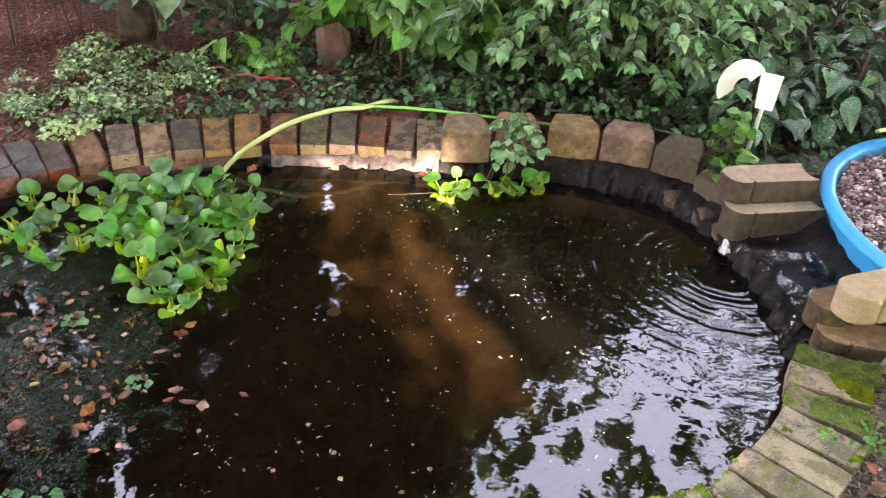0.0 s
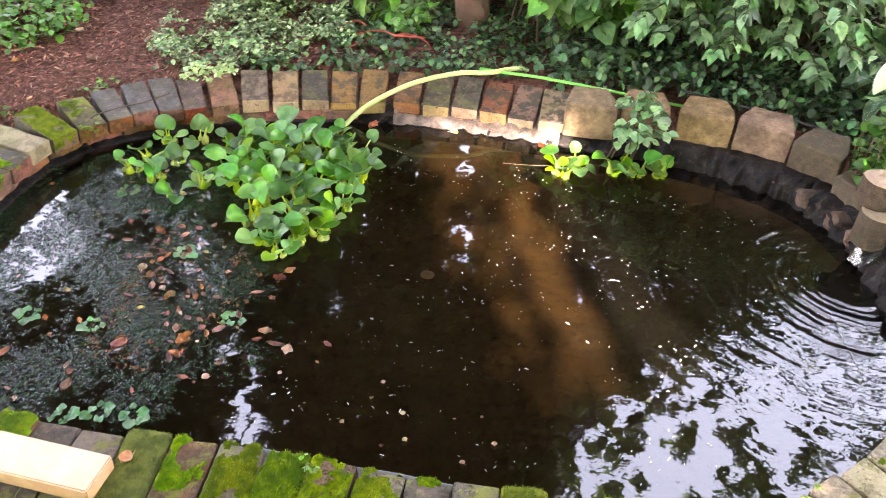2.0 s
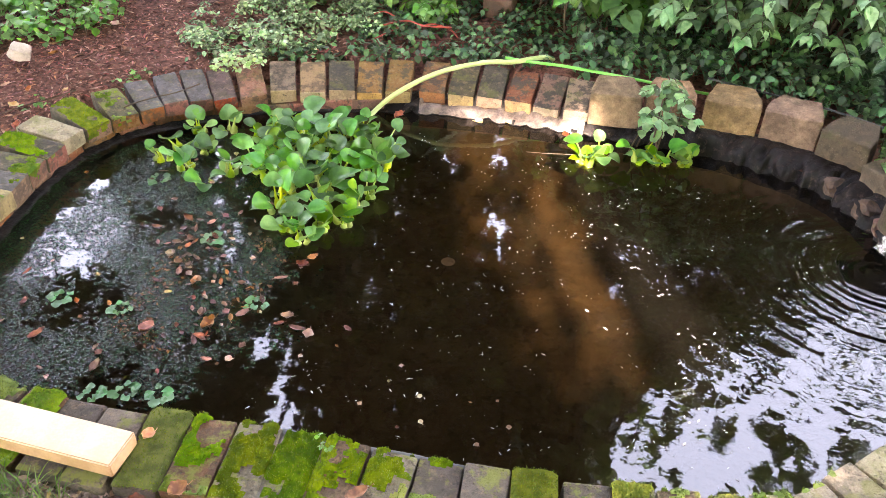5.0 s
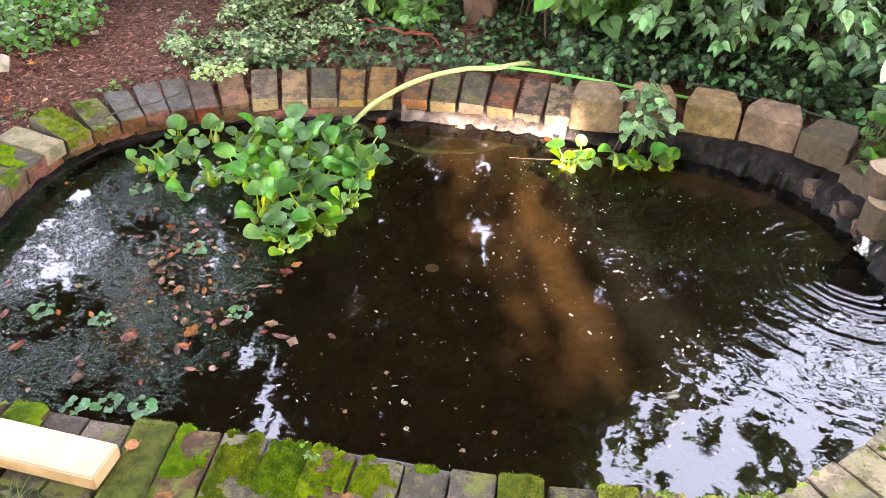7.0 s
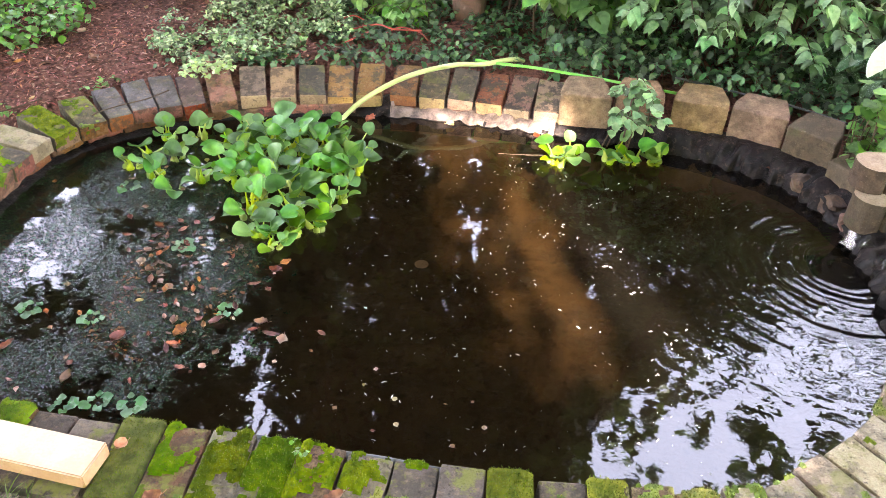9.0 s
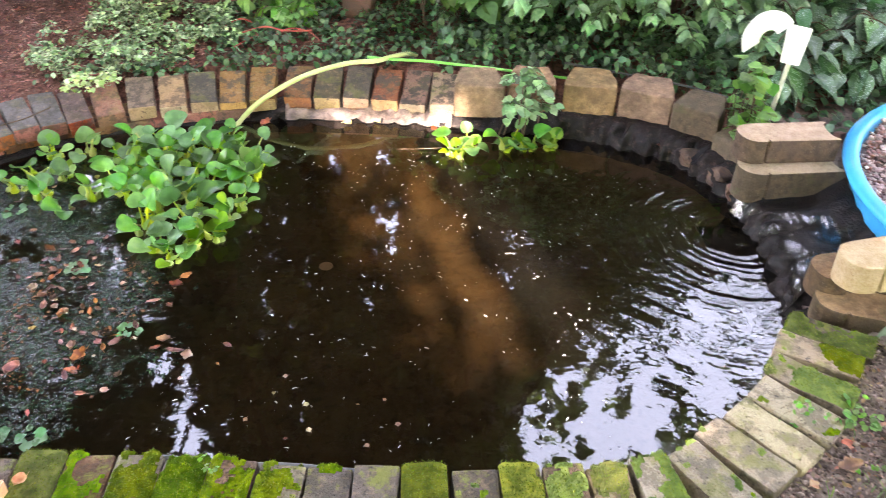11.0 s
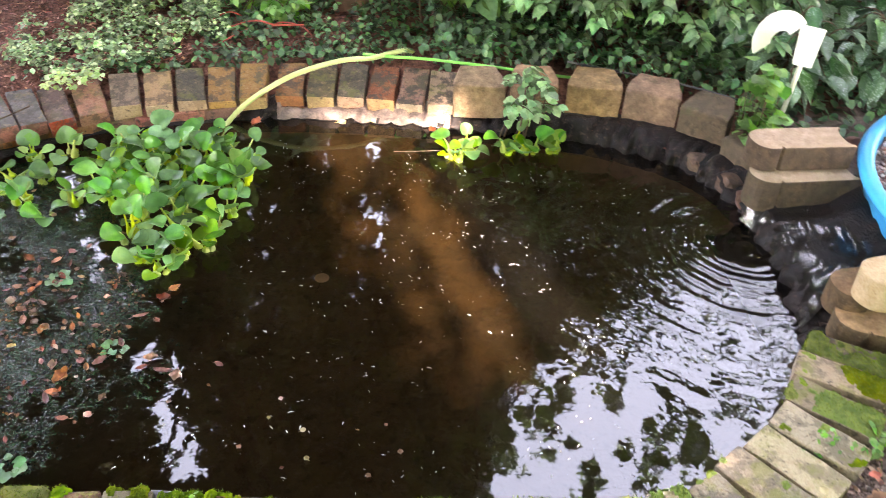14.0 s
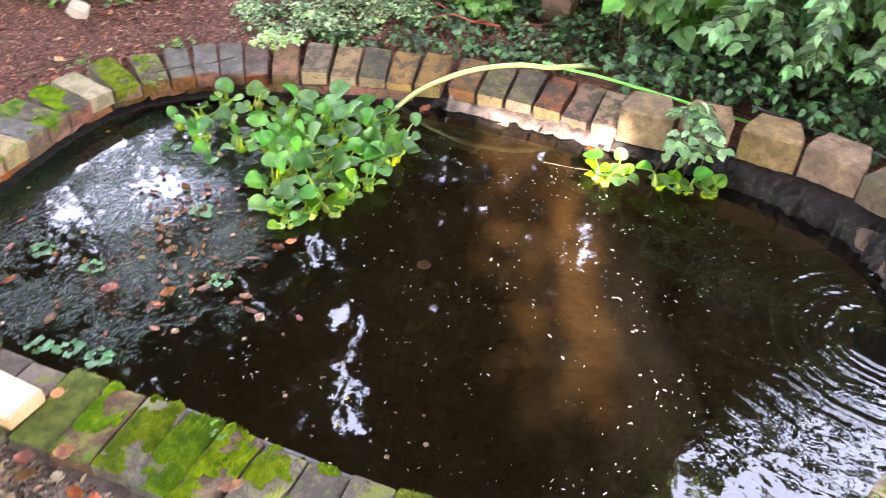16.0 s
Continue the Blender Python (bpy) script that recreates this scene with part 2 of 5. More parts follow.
M["tan_rock"] = plain("tan_rock", (0.1, 0.058, 0.035), (0.035, 0.024, 0.02), 15, 0.9, 0.6, 0.006)
M["rust_rock"] = plain("rust_rock", (0.17, 0.085, 0.06), (0.1, 0.06, 0.045), 15, 0.9, 0.6, 0.006)
M["orange_rock"] = plain("orange_rock", (0.42, 0.28, 0.13), (0.3, 0.15, 0.08), 25, 0.8, 0.6, 0.006)
M["slate_rock"] = plain("slate_rock", (0.2, 0.21, 0.23), (0.12, 0.12, 0.13), 40, 0.7, 0.5, 0.004)
M["bark"] = plain("tree_bark", (0.09, 0.065, 0.045), (0.045, 0.035, 0.027), 12, 0.95, 0.9, 0.02)
M["stem"] = plain("green_stem", (0.12, 0.2, 0.03), (0.1, 0.14, 0.03), 40, 0.5, 0.1, 0.001)
M["twig"] = plain("brown_twig", (0.1, 0.06, 0.035), (0.06, 0.04, 0.025), 60, 0.9, 0.4, 0.002)
M["red_stem"] = plain("red_twig", (0.35, 0.05, 0.03), (0.22, 0.04, 0.025), 60, 0.5, 0.2, 0.002)
M["dead"] = leafy("dead_leaf", (0.34, 0.13, 0.065), (0.13, 0.04, 0.027), 0.5, 0.55, 0.018, 0.1, 45, single=True)
# Pale scraps; their brightness also stands in for glints of sky.
M["glint_fleck"] = plain("pale_fleck_and_glint", (0.5, 0.46, 0.4), (0.7, 0.68, 0.64), 40, 0.4, 0.1, 0.001, 0.5, "island", 0.3)
M["litter"] = leafy("dry_litter", (0.3, 0.2, 0.13), (0.16, 0.08, 0.05), 0.7, 0.6, 0.04, 0.1, 45)
M["dead_pale"] = leafy("pale_dead_leaf", (0.5, 0.38, 0.22), (0.42, 0.24, 0.13), 0.6, 0.3, 0.03, 0.1, 45, single=True)
M["hyacinth"] = leafy("hyacinth_leaf", (0.045, 0.15, 0.032), (0.1, 0.26, 0.048), 0.34, 0.4, 0.012, 0.25, 25, True, 0.45)
M["hyacinth_young"] = leafy("young_hyacinth_leaf", (0.21, 0.38, 0.035), (0.13, 0.3, 0.03), 0.34, 0.3, 0.012, 0.35, 25, single=True)
M["petiole"] = leafy("petiole", (0.46, 0.54, 0.07), (0.32, 0.42, 0.06), 0.4, 0.2, 0.02, 0.2, 25, single=True)
M["ivy"] = leafy("ivy_leaf", (0.034, 0.08, 0.034), (0.075, 0.145, 0.058), 0.5, 0.8, 0.03, 0.1)
M["nettle"] = leafy("variegated_leaf", (0.3, 0.38, 0.2), (0.09, 0.17, 0.06), 0.5, 0.75, 0.03, 0.15, 60)
M["pale_leaf"] = leafy("pale_green_leaf", (0.42, 0.52, 0.24), (0.3, 0.42, 0.15), 0.5, 0.3, 0.03, 0.2, 60)
M["shrub"] = leafy("shrub_leaf", (0.095, 0.195, 0.09), (0.21, 0.34, 0.165), 0.36, 0.7, 0.02, 0.25)
M["bright"] = leafy("bright_leaf", (0.15, 0.32, 0.07), (0.08, 0.2, 0.05), 0.42, 0.45, 0.02, 0.35)


def lungwort_material():
    """Dark green, with silver spots that run together in places."""
    n = Net("spotted_leaf")
    colour = n.mix(n.ramp(n.noise(30, 3), 0.35, 0.65), (0.04, 0.105, 0.042), (0.075, 0.16, 0.066))
    spots = n.math("MULTIPLY", n.ramp(n.voronoi(150), 0.42, 0.24), n.ramp(n.noise(16, 3), 0.38, 0.6, 0.15, 1.0))
    colour = n.mix(spots, colour, (0.3, 0.39, 0.33))
    colour = n.jitter(colour, n.island(), 0.02, 0.25, 0.4)
    return n.finish(colour, 0.36, n.bump(n.noise(60, 4), 0.5, 0.006), spec=0.6)


M["spotted"] = lungwort_material()
M["grass"] = leafy("grass_blade", (0.075, 0.15, 0.03), (0.13, 0.2, 0.05), 0.5, 0.4, 0.03, 0.25)
M["dock"] = leafy("grey_green_leaf", (0.16, 0.26, 0.14), (0.1, 0.18, 0.09), 0.5, 0.2, 0.015, 0.2, single=True)
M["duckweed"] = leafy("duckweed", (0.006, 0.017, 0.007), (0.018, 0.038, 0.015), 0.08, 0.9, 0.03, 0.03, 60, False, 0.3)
M["frogbit"] = leafy("frogbit", (0.14, 0.28, 0.12), (0.09, 0.2, 0.08), 0.4, 0.25, 0.02, 0.2, single=True)
M["canopy"] = leafy("tree_leaf", (0.06, 0.085, 0.045), (0.09, 0.125, 0.065), 0.5, 0.4, 0.02, 0.22)


def mud_material():
    n = Net("pond_mud")
    colour = n.mix(n.ramp(n.noise(7, 6, 0.65), 0.35, 0.7), (0.29, 0.19, 0.1), (0.2, 0.14, 0.08))
    colour = n.mix(n.ramp(n.noise(30, 4), 0.55, 0.7, 0, 0.5), colour, (0.1, 0.065, 0.035))
    return n.finish(colour, 0.95, n.bump(n.noise(22, 6), 0.6, 0.02), spec=0.1)


def ground_material():
    """Soil with red bark mulch on the far bank, and turf beyond."""
    n = Net("garden_soil")
    p = n.node("ShaderNodeSeparateXYZ")
    n.link(n.geo.outputs["Position"], p.inputs[0])
    soil = n.mix(n.ramp(n.noise(9, 6, 0.65), 0.35, 0.65), (0.1, 0.074, 0.062), (0.23, 0.175, 0.15))
    soil = n.mix(n.ramp(n.noise(70, 5, 0.7), 0.5, 0.7, 0, 0.6), soil, (0.055, 0.042, 0.034))
    mulch = n.mix(n.ramp(n.noise(45, 6, 0.7), 0.35, 0.65), (0.06, 0.026, 0.02), (0.2, 0.085, 0.06))
    wobble = n.math("MULTIPLY", n.math("SUBTRACT", n.noise(3, 4), 0.5), 0.5)
    far = n.ramp(n.math("ADD", n.math("SUBTRACT", p.outputs[1], n.math("MULTIPLY", p.outputs[0], 0.35)), wobble), 1.9, 2.1)
    colour = n.mix(far, soil, mulch)
    turf = n.mix(n.ramp(n.noise(20, 5), 0.4, 0.6), (0.05, 0.08, 0.022), (0.085, 0.1, 0.035))
    radius = n.node("ShaderNodeVectorMath", operation="LENGTH")
    n.link(n.geo.outputs["Position"], radius.inputs[0])
    colour = n.mix(n.ramp(n.math("ADD", radius.outputs["Value"], wobble), 4.5, 6.0), colour, turf)
    relief = n.math("ADD", n.noise(60, 6, 0.7), n.math("MULTIPLY", n.noise(12, 4), 0.8))
    return n.finish(colour, 0.95, n.bump(relief, 0.9, 0.02), spec=0.2)


SPILL = Vector((1.143, 1.893, 0))


def water_material(name, tint, ripple, cloud):
    """A still surface that mirrors by its angle and lets tinted light down; fine silt clouds it, and rings run out from the spill."""
    n = Net(name)
    off = n.node("ShaderNodeVectorMath", operation="SUBTRACT")
    n.link(n.geo.outputs["Position"], off.inputs[0])
    off.inputs[1].default_value = SPILL
    far = n.node("ShaderNodeVectorMath", operation="LENGTH")
    n.link(off.outputs[0], far.inputs[0])
    d = far.outputs["Value"]
    bent = n.math("ADD", d, n.math("MULTIPLY", n.math("SUBTRACT", n.noise(5, 3), 0.5), 0.07))
    rings = n.math("MULTIPLY", n.math("SINE", n.math("MULTIPLY", bent, 210.0)), n.ramp(d, 0.1, 0.65, 0.2, 0.0))
    swell = n.math("MULTIPLY", n.math("SINE", n.math("MULTIPLY", bent, 84.0)), n.ramp(d, 0.15, 0.85, 0.36, 0.0))
    chop = n.math("ADD", n.math("MULTIPLY", n.noise(9, 2, 0.4), n.ramp(d, 0.1, 0.95, 0.62, 0.16)), n.math("MULTIPLY", n.noise(34, 2, 0.5), n.ramp(d, 0.1, 0.95, 0.13, 0.03)))
    height = n.math("ADD", n.math("MULTIPLY", n.math("ADD", rings, swell), n.ramp(n.noise(7, 3), 0.38, 0.6, 0.05, 1.0)), chop)
    normal = n.bump(height, ripple, 0.01)
    gloss = n.node("ShaderNodeBsdfGlossy")
    gloss.inputs["Roughness"].default_value = 0.02
    n.link(normal, gloss.inputs["Normal"])
    clear = n.node("ShaderNodeBsdfTransparent")
    clear.inputs[0].default_value = (*tint, 1)
    silt = n.node("ShaderNodeBsdfDiffuse")
    silt.inputs[0].default_value = (0.14, 0.125, 0.095, 1)
    murky = n.node("ShaderNodeMixShader")
    murky.inputs[0].default_value = cloud
    n.link(clear.outputs[0], murky.inputs[1])
    n.link(silt.outputs[0], murky.inputs[2])
    edge = n.node("ShaderNodeLayerWeight")
    edge.inputs["Blend"].default_value = 0.5
    n.link(normal, edge.inputs["Normal"])
    shine = n.math("ADD", n.math("MULTIPLY", n.math("POWER", edge.outputs["Facing"], 5.0), 0.93), 0.07)
    both = n.node("ShaderNodeMixShader")
    n.link(shine, both.inputs[0])
    n.link(murky.outputs[0], both.inputs[1])
    n.link(gloss.outputs[0], both.inputs[2])
    n.link(both.outputs[0], n.out.inputs[0])
    return n.mat


M["mud"] = mud_material()
M["ground"] = ground_material()
M["water"] = water_material("pond_water", (0.185, 0.165, 0.13), 0.35, 0.011)
M["stream"] = water_material("stream_water", (0.8, 0.78, 0.75), 0.9, 0.0)


# ---- mesh helpers ----
def mesh(name, verts, faces, mats, index=None, smooth=False):
    me = bpy.data.meshes.new(name)
    me.from_pydata([tuple(v) for v in verts], [], [tuple(f) for f in faces])
    for m in mats:
        me.materials.append(M[m])
    if index is not None:
        me.polygons.foreach_set("material_index", index)
    if smooth:
        me.polygons.foreach_set("use_smooth", [True] * len(me.polygons))
    me.update()
    return me


def child(name, me, parent, m=None, label=""):
    ob = new(name, me)
    ob.parent = parent
    if m is not None:
        ob.matrix_local = m
    return tagged(ob, label)


def shape(name, bm, material, smooth=True):
    me = bpy.data.meshes.new(name)
    bm.to_mesh(me)
    bm.free()
    me.materials.append(M[material])
    if smooth:
        me.polygons.foreach_set("use_smooth", [True] * len(me.polygons))
    return me


def base(name, at, label, category, group="", kind=""):
    ob = new(name)
    ob.empty_display_size = 0.05
    ob.location = at
    return tagged(ob, label, category, group, kind)


def tube_data(points, radii, sides=8):
    """Vertices and faces of a tube along points; radii one number or one for each point."""
    pts = [Vector(p) for p in points]
    radii = [radii] * len(pts) if isinstance(radii, (int, float)) else radii
    verts, faces = [], []
    for k, p in enumerate(pts):
        ahead = (pts[min(k + 1, len(pts) - 1)] - pts[max(k - 1, 0)]).normalized()
        side = ahead.cross(Vector((0, 0, 1)) if abs(ahead.z) < 0.9 else Vector((1, 0, 0))).normalized()
        other = side.cross(ahead)
        for s in range(sides):
            a = 2 * math.pi * s / sides
            verts.append(p + (math.cos(a) * side + math.sin(a) * other) * float(radii[k]))
    for k in range(len(pts) - 1):
        for s in range(sides):
            a, b = k * sides + s, k * sides + (s + 1) % sides
            faces.append((a, b, b + sides, a + sides))
    faces.append(tuple(range(sides - 1, -1, -1)))
    faces.append(tuple(range(len(verts) - sides, len(verts))))
    return verts, faces


def spline(points, steps, closed=False):
    """Points along a smooth curve through the given ones."""
    pts = [Vector(p) for p in points]
    n = len(pts)
    out = []
    for k in range(n if closed else n - 1):
        a, b, c, d = (pts[(k + j) % n] if closed else pts[min(max(k + j, 0), n - 1)] for j in (-1, 0, 1, 2))
        for s in range(steps):
            t = s / steps
            out.append(0.5 * (2 * b + (c - a) * t + (2 * a - 5 * b + 4 * c - d) * t * t + (3 * b - a - 3 * c + d) * t ** 3))
    return out if closed else out + [pts[-1]]


def tube(name, points, radius, material, sides=10, steps=8):
    v, f = tube_data(spline(points, steps), radius, sides)
    return mesh(name, v, f, [material], smooth=True)


LEAF = np.array([(0, 0, 0), (0, 1, -0.14), (0, 0.5, -0.02), (-0.42, 0.3, 0.05), (-0.36, 0.65, 0.0), (0.42, 0.3, 0.05), (0.36, 0.65, 0.0)], float)
LEAF_FACES = np.array([(0, 2, 3), (3, 2, 4), (2, 1, 4), (0, 5, 2), (5, 6, 2), (2, 6, 1)])


STATIONS = np.linspace(0, 1, 9)
BROAD = np.array([(s * 0.48 * math.sin(math.pi * q ** 0.72) ** 0.95 * (1 - 0.12 * q), q, 0.1 * abs(s) * math.sin(math.pi * q) - 0.3 * q * q + (0.025 * math.sin(q * 23 + s * 2) if s else 0)) for q in STATIONS for s in (-1, -0.5, 0, 0.5, 1)], float)
BROAD_FACES = np.array([t for k in range(8) for s in range(4) for t in ((5 * k + s, 5 * k + s + 1, 5 * k + s + 6), (5 * k + s, 5 * k + s + 6, 5 * k + s + 5))])


def leaf_cloud(name, places, sizes, material, rng, tilt=(0.0, 0.9), width=1.0, aim=None, broad=False, sway=0.35):
    """Many folded leaves in one mesh. tilt: how far their faces lean off level, in radians; aim: a heading for each leaf."""
    n = len(places)
    places, sizes = np.asarray(places, float), np.asarray(sizes, float)
    yaw = rng.uniform(0, 2 * math.pi, n) if aim is None else np.asarray(aim, float)
    lean, roll = rng.uniform(*tilt, n), rng.normal(0, sway, n)
    form, tris = (BROAD, BROAD_FACES) if broad else (LEAF, LEAF_FACES)
    v = form * (width, 1, 1)
    v = np.repeat(v[None], n, 0) * sizes[:, None, None]
    x, y, z = v[..., 0], v[..., 1], v[..., 2]
    c, s = np.cos(roll)[:, None], np.sin(roll)[:, None]
    x, z = c * x + s * z, c * z - s * x
    c, s = np.cos(-lean)[:, None], np.sin(-lean)[:, None]
    y, z = c * y - s * z, s * y + c * z
    c, s = np.cos(yaw)[:, None], np.sin(yaw)[:, None]
    x, y = c * x - s * y, s * x + c * y
    verts = (np.stack([x, y, z], -1) + places[:, None]).reshape(-1, 3)
    faces = (tris[None] + len(form) * np.arange(n)[:, None, None]).reshape(-1, 3)
    return raw(name, verts, faces, material, broad)


def raw(name, verts, faces, material, smooth=False):
    """A mesh from arrays of vertices and of faces with as many corners each."""
    me = bpy.data.meshes.new(name)
    k = faces.shape[1]
    me.vertices.add(len(verts))
    me.vertices.foreach_set("co", np.asarray(verts, np.float32).ravel())
    me.loops.add(faces.size)
    me.loops.foreach_set("vertex_index", faces.astype(np.int32).ravel())
    me.polygons.add(len(faces))
    me.polygons.foreach_set("loop_start", np.arange(0, faces.size, k, dtype=np.int32))
    me.materials.append(M[material])
    if smooth:
        me.polygons.foreach_set("use_smooth", [True] * len(faces))
    me.update(calc_edges=True)
    me.validate()
    return me


def pebbles(name, places, sizes, material, rng, flat=0.6):
    """Many small faceted stones or chips in one mesh."""
    n = len(places)
    octa = np.array([(1, 0, 0), (-1, 0, 0), (0, 1, 0), (0, -1, 0), (0, 0, 1), (0, 0, -1), (0.7, 0.7, 0.3), (-0.7, -0.7, 0.3), (-0.7, 0.7, 0.3), (0.7, -0.7, 0.3)], float)
    tri = np.array([(4, 0, 6), (4, 6, 2), (4, 2, 8), (4, 8, 1), (4, 1, 7), (4, 7, 3), (4, 3, 9), (4, 9, 0), (5, 6, 0), (5, 2, 6), (5, 8, 2), (5, 1, 8), (5, 7, 1), (5, 3, 7), (5, 9, 3), (5, 0, 9)])
    v = octa[None] * rng.uniform(0.75, 1.2, (n, 10, 1)) * np.asarray(sizes)[:, None, None] * rng.uniform(0.7, 1.3, (n, 1, 3)) * (1, 1, flat)
    a = rng.uniform(0, 2 * math.pi, n)
    c, s = np.cos(a)[:, None], np.sin(a)[:, None]
    x, y = c * v[..., 0] - s * v[..., 1], s * v[..., 0] + c * v[..., 1]
    b = rng.normal(0, 0.35, n)
    c, s = np.cos(b)[:, None], np.sin(b)[:, None]
    y, z = c * y - s * v[..., 2], s * y + c * v[..., 2]
    verts = (np.stack([x, y, z], -1) + np.asarray(places)[:, None]).reshape(-1, 3)
    faces = (tri[None] + 10 * np.arange(n)[:, None, None]).reshape(-1, 3)
    return raw(name, verts, faces, material, True)


def lumpy(name, size, material, seed, detail=4, rough=0.12):
    """A rock: a ball with flat faces knocked off it, roughened by noise."""
    rng = np.random.default_rng(int(abs(seed) * 100))
    cuts = [(Vector(rng.normal(0, 1, 3)).normalized(), rng.uniform(0.5, 0.8)) for _ in range(11)]
    bm = bmesh.new()
    bmesh.ops.create_icosphere(bm, subdivisions=detail, radius=1)
    for v in bm.verts:
        for way, d in cuts:
            over = v.co.dot(way) - d
            if over > 0:
                v.co -= way * over * 0.93
        v.co *= 1.2 + rough * noise.noise(v.co * 2 + Vector((seed, 0, 0))) + 0.05 * noise.noise(v.co * 9 + Vector((0, seed, 0)))
        v.co = Vector((v.co.x * size[0], v.co.y * size[1], v.co.z * size[2]))
    return shape(name, bm, material, False)


# ---- the pond's outline and the ground round it ----
OUTLINE = spline([(x, y, 0) for x, y in (
    (-1.05, 1.10), (-0.71, 1.04), (-0.37, 1.02), (-0.10, 0.985), (0.18, 0.957), (0.46, 0.957), (0.64, 0.973), (0.795, 1.068),
    (0.945, 1.193), (1.05, 1.327), (1.12, 1.43), (1.17, 1.58), (1.2, 1.78), (1.2, 1.98), (1.16, 2.2), (1.06, 2.35), (0.9, 2.46),
    (0.72, 2.54), (0.5, 2.59), (0.28, 2.63), (0.0, 2.68), (-0.3, 2.70), (-0.55, 2.68), (-0.85, 2.62), (-1.06, 2.52), (-1.24, 2.40),
    (-1.34, 2.28), (-1.39, 2.1), (-1.405, 1.85), (-1.39, 1.55), (-1.28, 1.27))], 8, True)
COUNT = len(OUTLINE)
MIDDLE = Vector((-0.1, 1.8, 0))
NORMALS = []
for k in range(COUNT):
    along = OUTLINE[(k + 1) % COUNT] - OUTLINE[k - 1]
    NORMALS.append(Vector((along.y, -along.x, 0)).normalized())


def ground_z(x, y):
    """The height of the soil: a little bank behind the pond, flat in front."""
    far = min(max((y - 1.6) / 1.6, 0), 1)
    r = math.hypot(x, y - 1.8)
    bumps = 0.02 * noise.noise(Vector((x * 2.2, y * 2.2, 3))) + 0.008 * noise.noise(Vector((x * 9, y * 9, 1)))
    return 0.075 + 0.024 * min(max((1.55 - y) / 0.3, 0), 1) + 0.02 * far + (bumps if r < 12 else 0) + 0.03 * min(max(r - 2.2, 0), 3)


def ring_mesh(name, rows, material, smooth=True):
    """A sheet of closed rows of COUNT points each."""
    verts = [p for row in rows for p in row]
    faces = []
    for r in range(len(rows) - 1):
        for k in range(COUNT):
            a, b = r * COUNT + k, r * COUNT + (k + 1) % COUNT
            faces.append((a, b, b + COUNT, a + COUNT))
    return mesh(name, verts, faces, [material], smooth=smooth)


rows = []
for off in (0.035, 0.08, 0.13, 0.18, 0.23, 0.28, 0.34, 0.4, 0.48, 0.56, 0.66, 0.78, 0.92, 1.1, 1.35, 1.7, 2.2, 3, 4.5, 7, 12, 25, 60, 180, 600):
    row = []
    for k in range(COUNT):
        away = (OUTLINE[k] - MIDDLE).normalized()
        way = (NORMALS[k] * max(0, 1 - off / 1.5) + away * min(1, off / 1.5)).normalized()
        p = OUTLINE[k] + way * off
        z = ground_z(p.x, p.y) if off > 0.23 - 0.06 * (p.y < 1.5) else min(0.03 if off < 0.2 else 0.055, ground_z(p.x, p.y))
        row.append((p.x, p.y, z))
    rows.append(row)
ground = tagged(new("ground", ring_mesh("ground", rows, "ground")), "brown garden soil with bark mulch round the pond", "ground", kind="structure")

def liner_top(p):
    """The liner climbs higher where it is laid over the stones by the spill."""
    f = min(max((p.x - 0.25) / 0.4, 0), 1) * min(max((p.y - 1.3) / 0.4, 0), 1)
    lit = min(max((0.42 - abs(p.x + 0.01)) / 0.12, 0), 1) * (p.y > 2.4)
    return 0.012 + 0.05 * f + 0.026 * lit * (1 - f)


verts, faces, fine = [], [], 4
steps = ((0.13, 1.05), (0.085, 1.02), (0.06, 0.95), (0.04, 0.8), (0.022, 0.6), (0.01, 0.35), (0.0, 0.1), (-0.006, -0.02), (-0.004, -0.05))
for off, z in steps:
    for k in range(COUNT * fine):
        i, f = k // fine, (k % fine) / fine
        p = OUTLINE[i].lerp(OUTLINE[(i + 1) % COUNT], f)
        out = NORMALS[i].lerp(NORMALS[(i + 1) % COUNT], f)
        high = liner_top(p)
        lobe = abs(math.sin(k * 0.27 + 5.0 * noise.noise(Vector((k * 0.035, 3, z * 0.6))))) ** 0.6 - 0.5
        swell = (0.026 * lobe + 0.024 * noise.noise(Vector((k * 0.11, z * 3, 5))) + 0.008 * noise.noise(Vector((k * 0.4, z * 6, 5))) + 0.03 * (0.2 - abs(noise.noise(Vector((k * 0.13, z * 1.6, 8)))))) * min(1, high / 0.05) * (1 if -0.02 < z < 0.98 else 0.2)
        q = p + out * ((off if off < 0.05 else off * (0.5 + 0.5 * min(1, high / 0.05))) - swell)
        verts.append((q.x, q.y, (z * high if z > 0 else z) + (0.75 * swell if z > 0.1 else 0)))
n = COUNT * fine
for r in range(len(steps) - 1):
    faces += [(r * n + k, r * n + (k + 1) % n, (r + 1) * n + (k + 1) % n, (r + 1) * n + k) for k in range(n)]
# Lightened liner along the sunlit far stretch; darkest along the left and near sides.
silt = [2 if verts[f[0]][0] < -0.45 or verts[f[0]][1] < 1.3 else int(abs(verts[f[0]][0] - 0.02) < 0.31 and verts[f[0]][1] > 2.5 and verts[f[0]][2] > 0.004) for f in faces]
liner = tagged(new("pond_liner", mesh("pond_liner", verts, faces, ["liner", "sunlit_liner", "wet_liner"], silt, smooth=True)), "creased black rubber liner round the pond's sides", "pond liner", kind="structure")
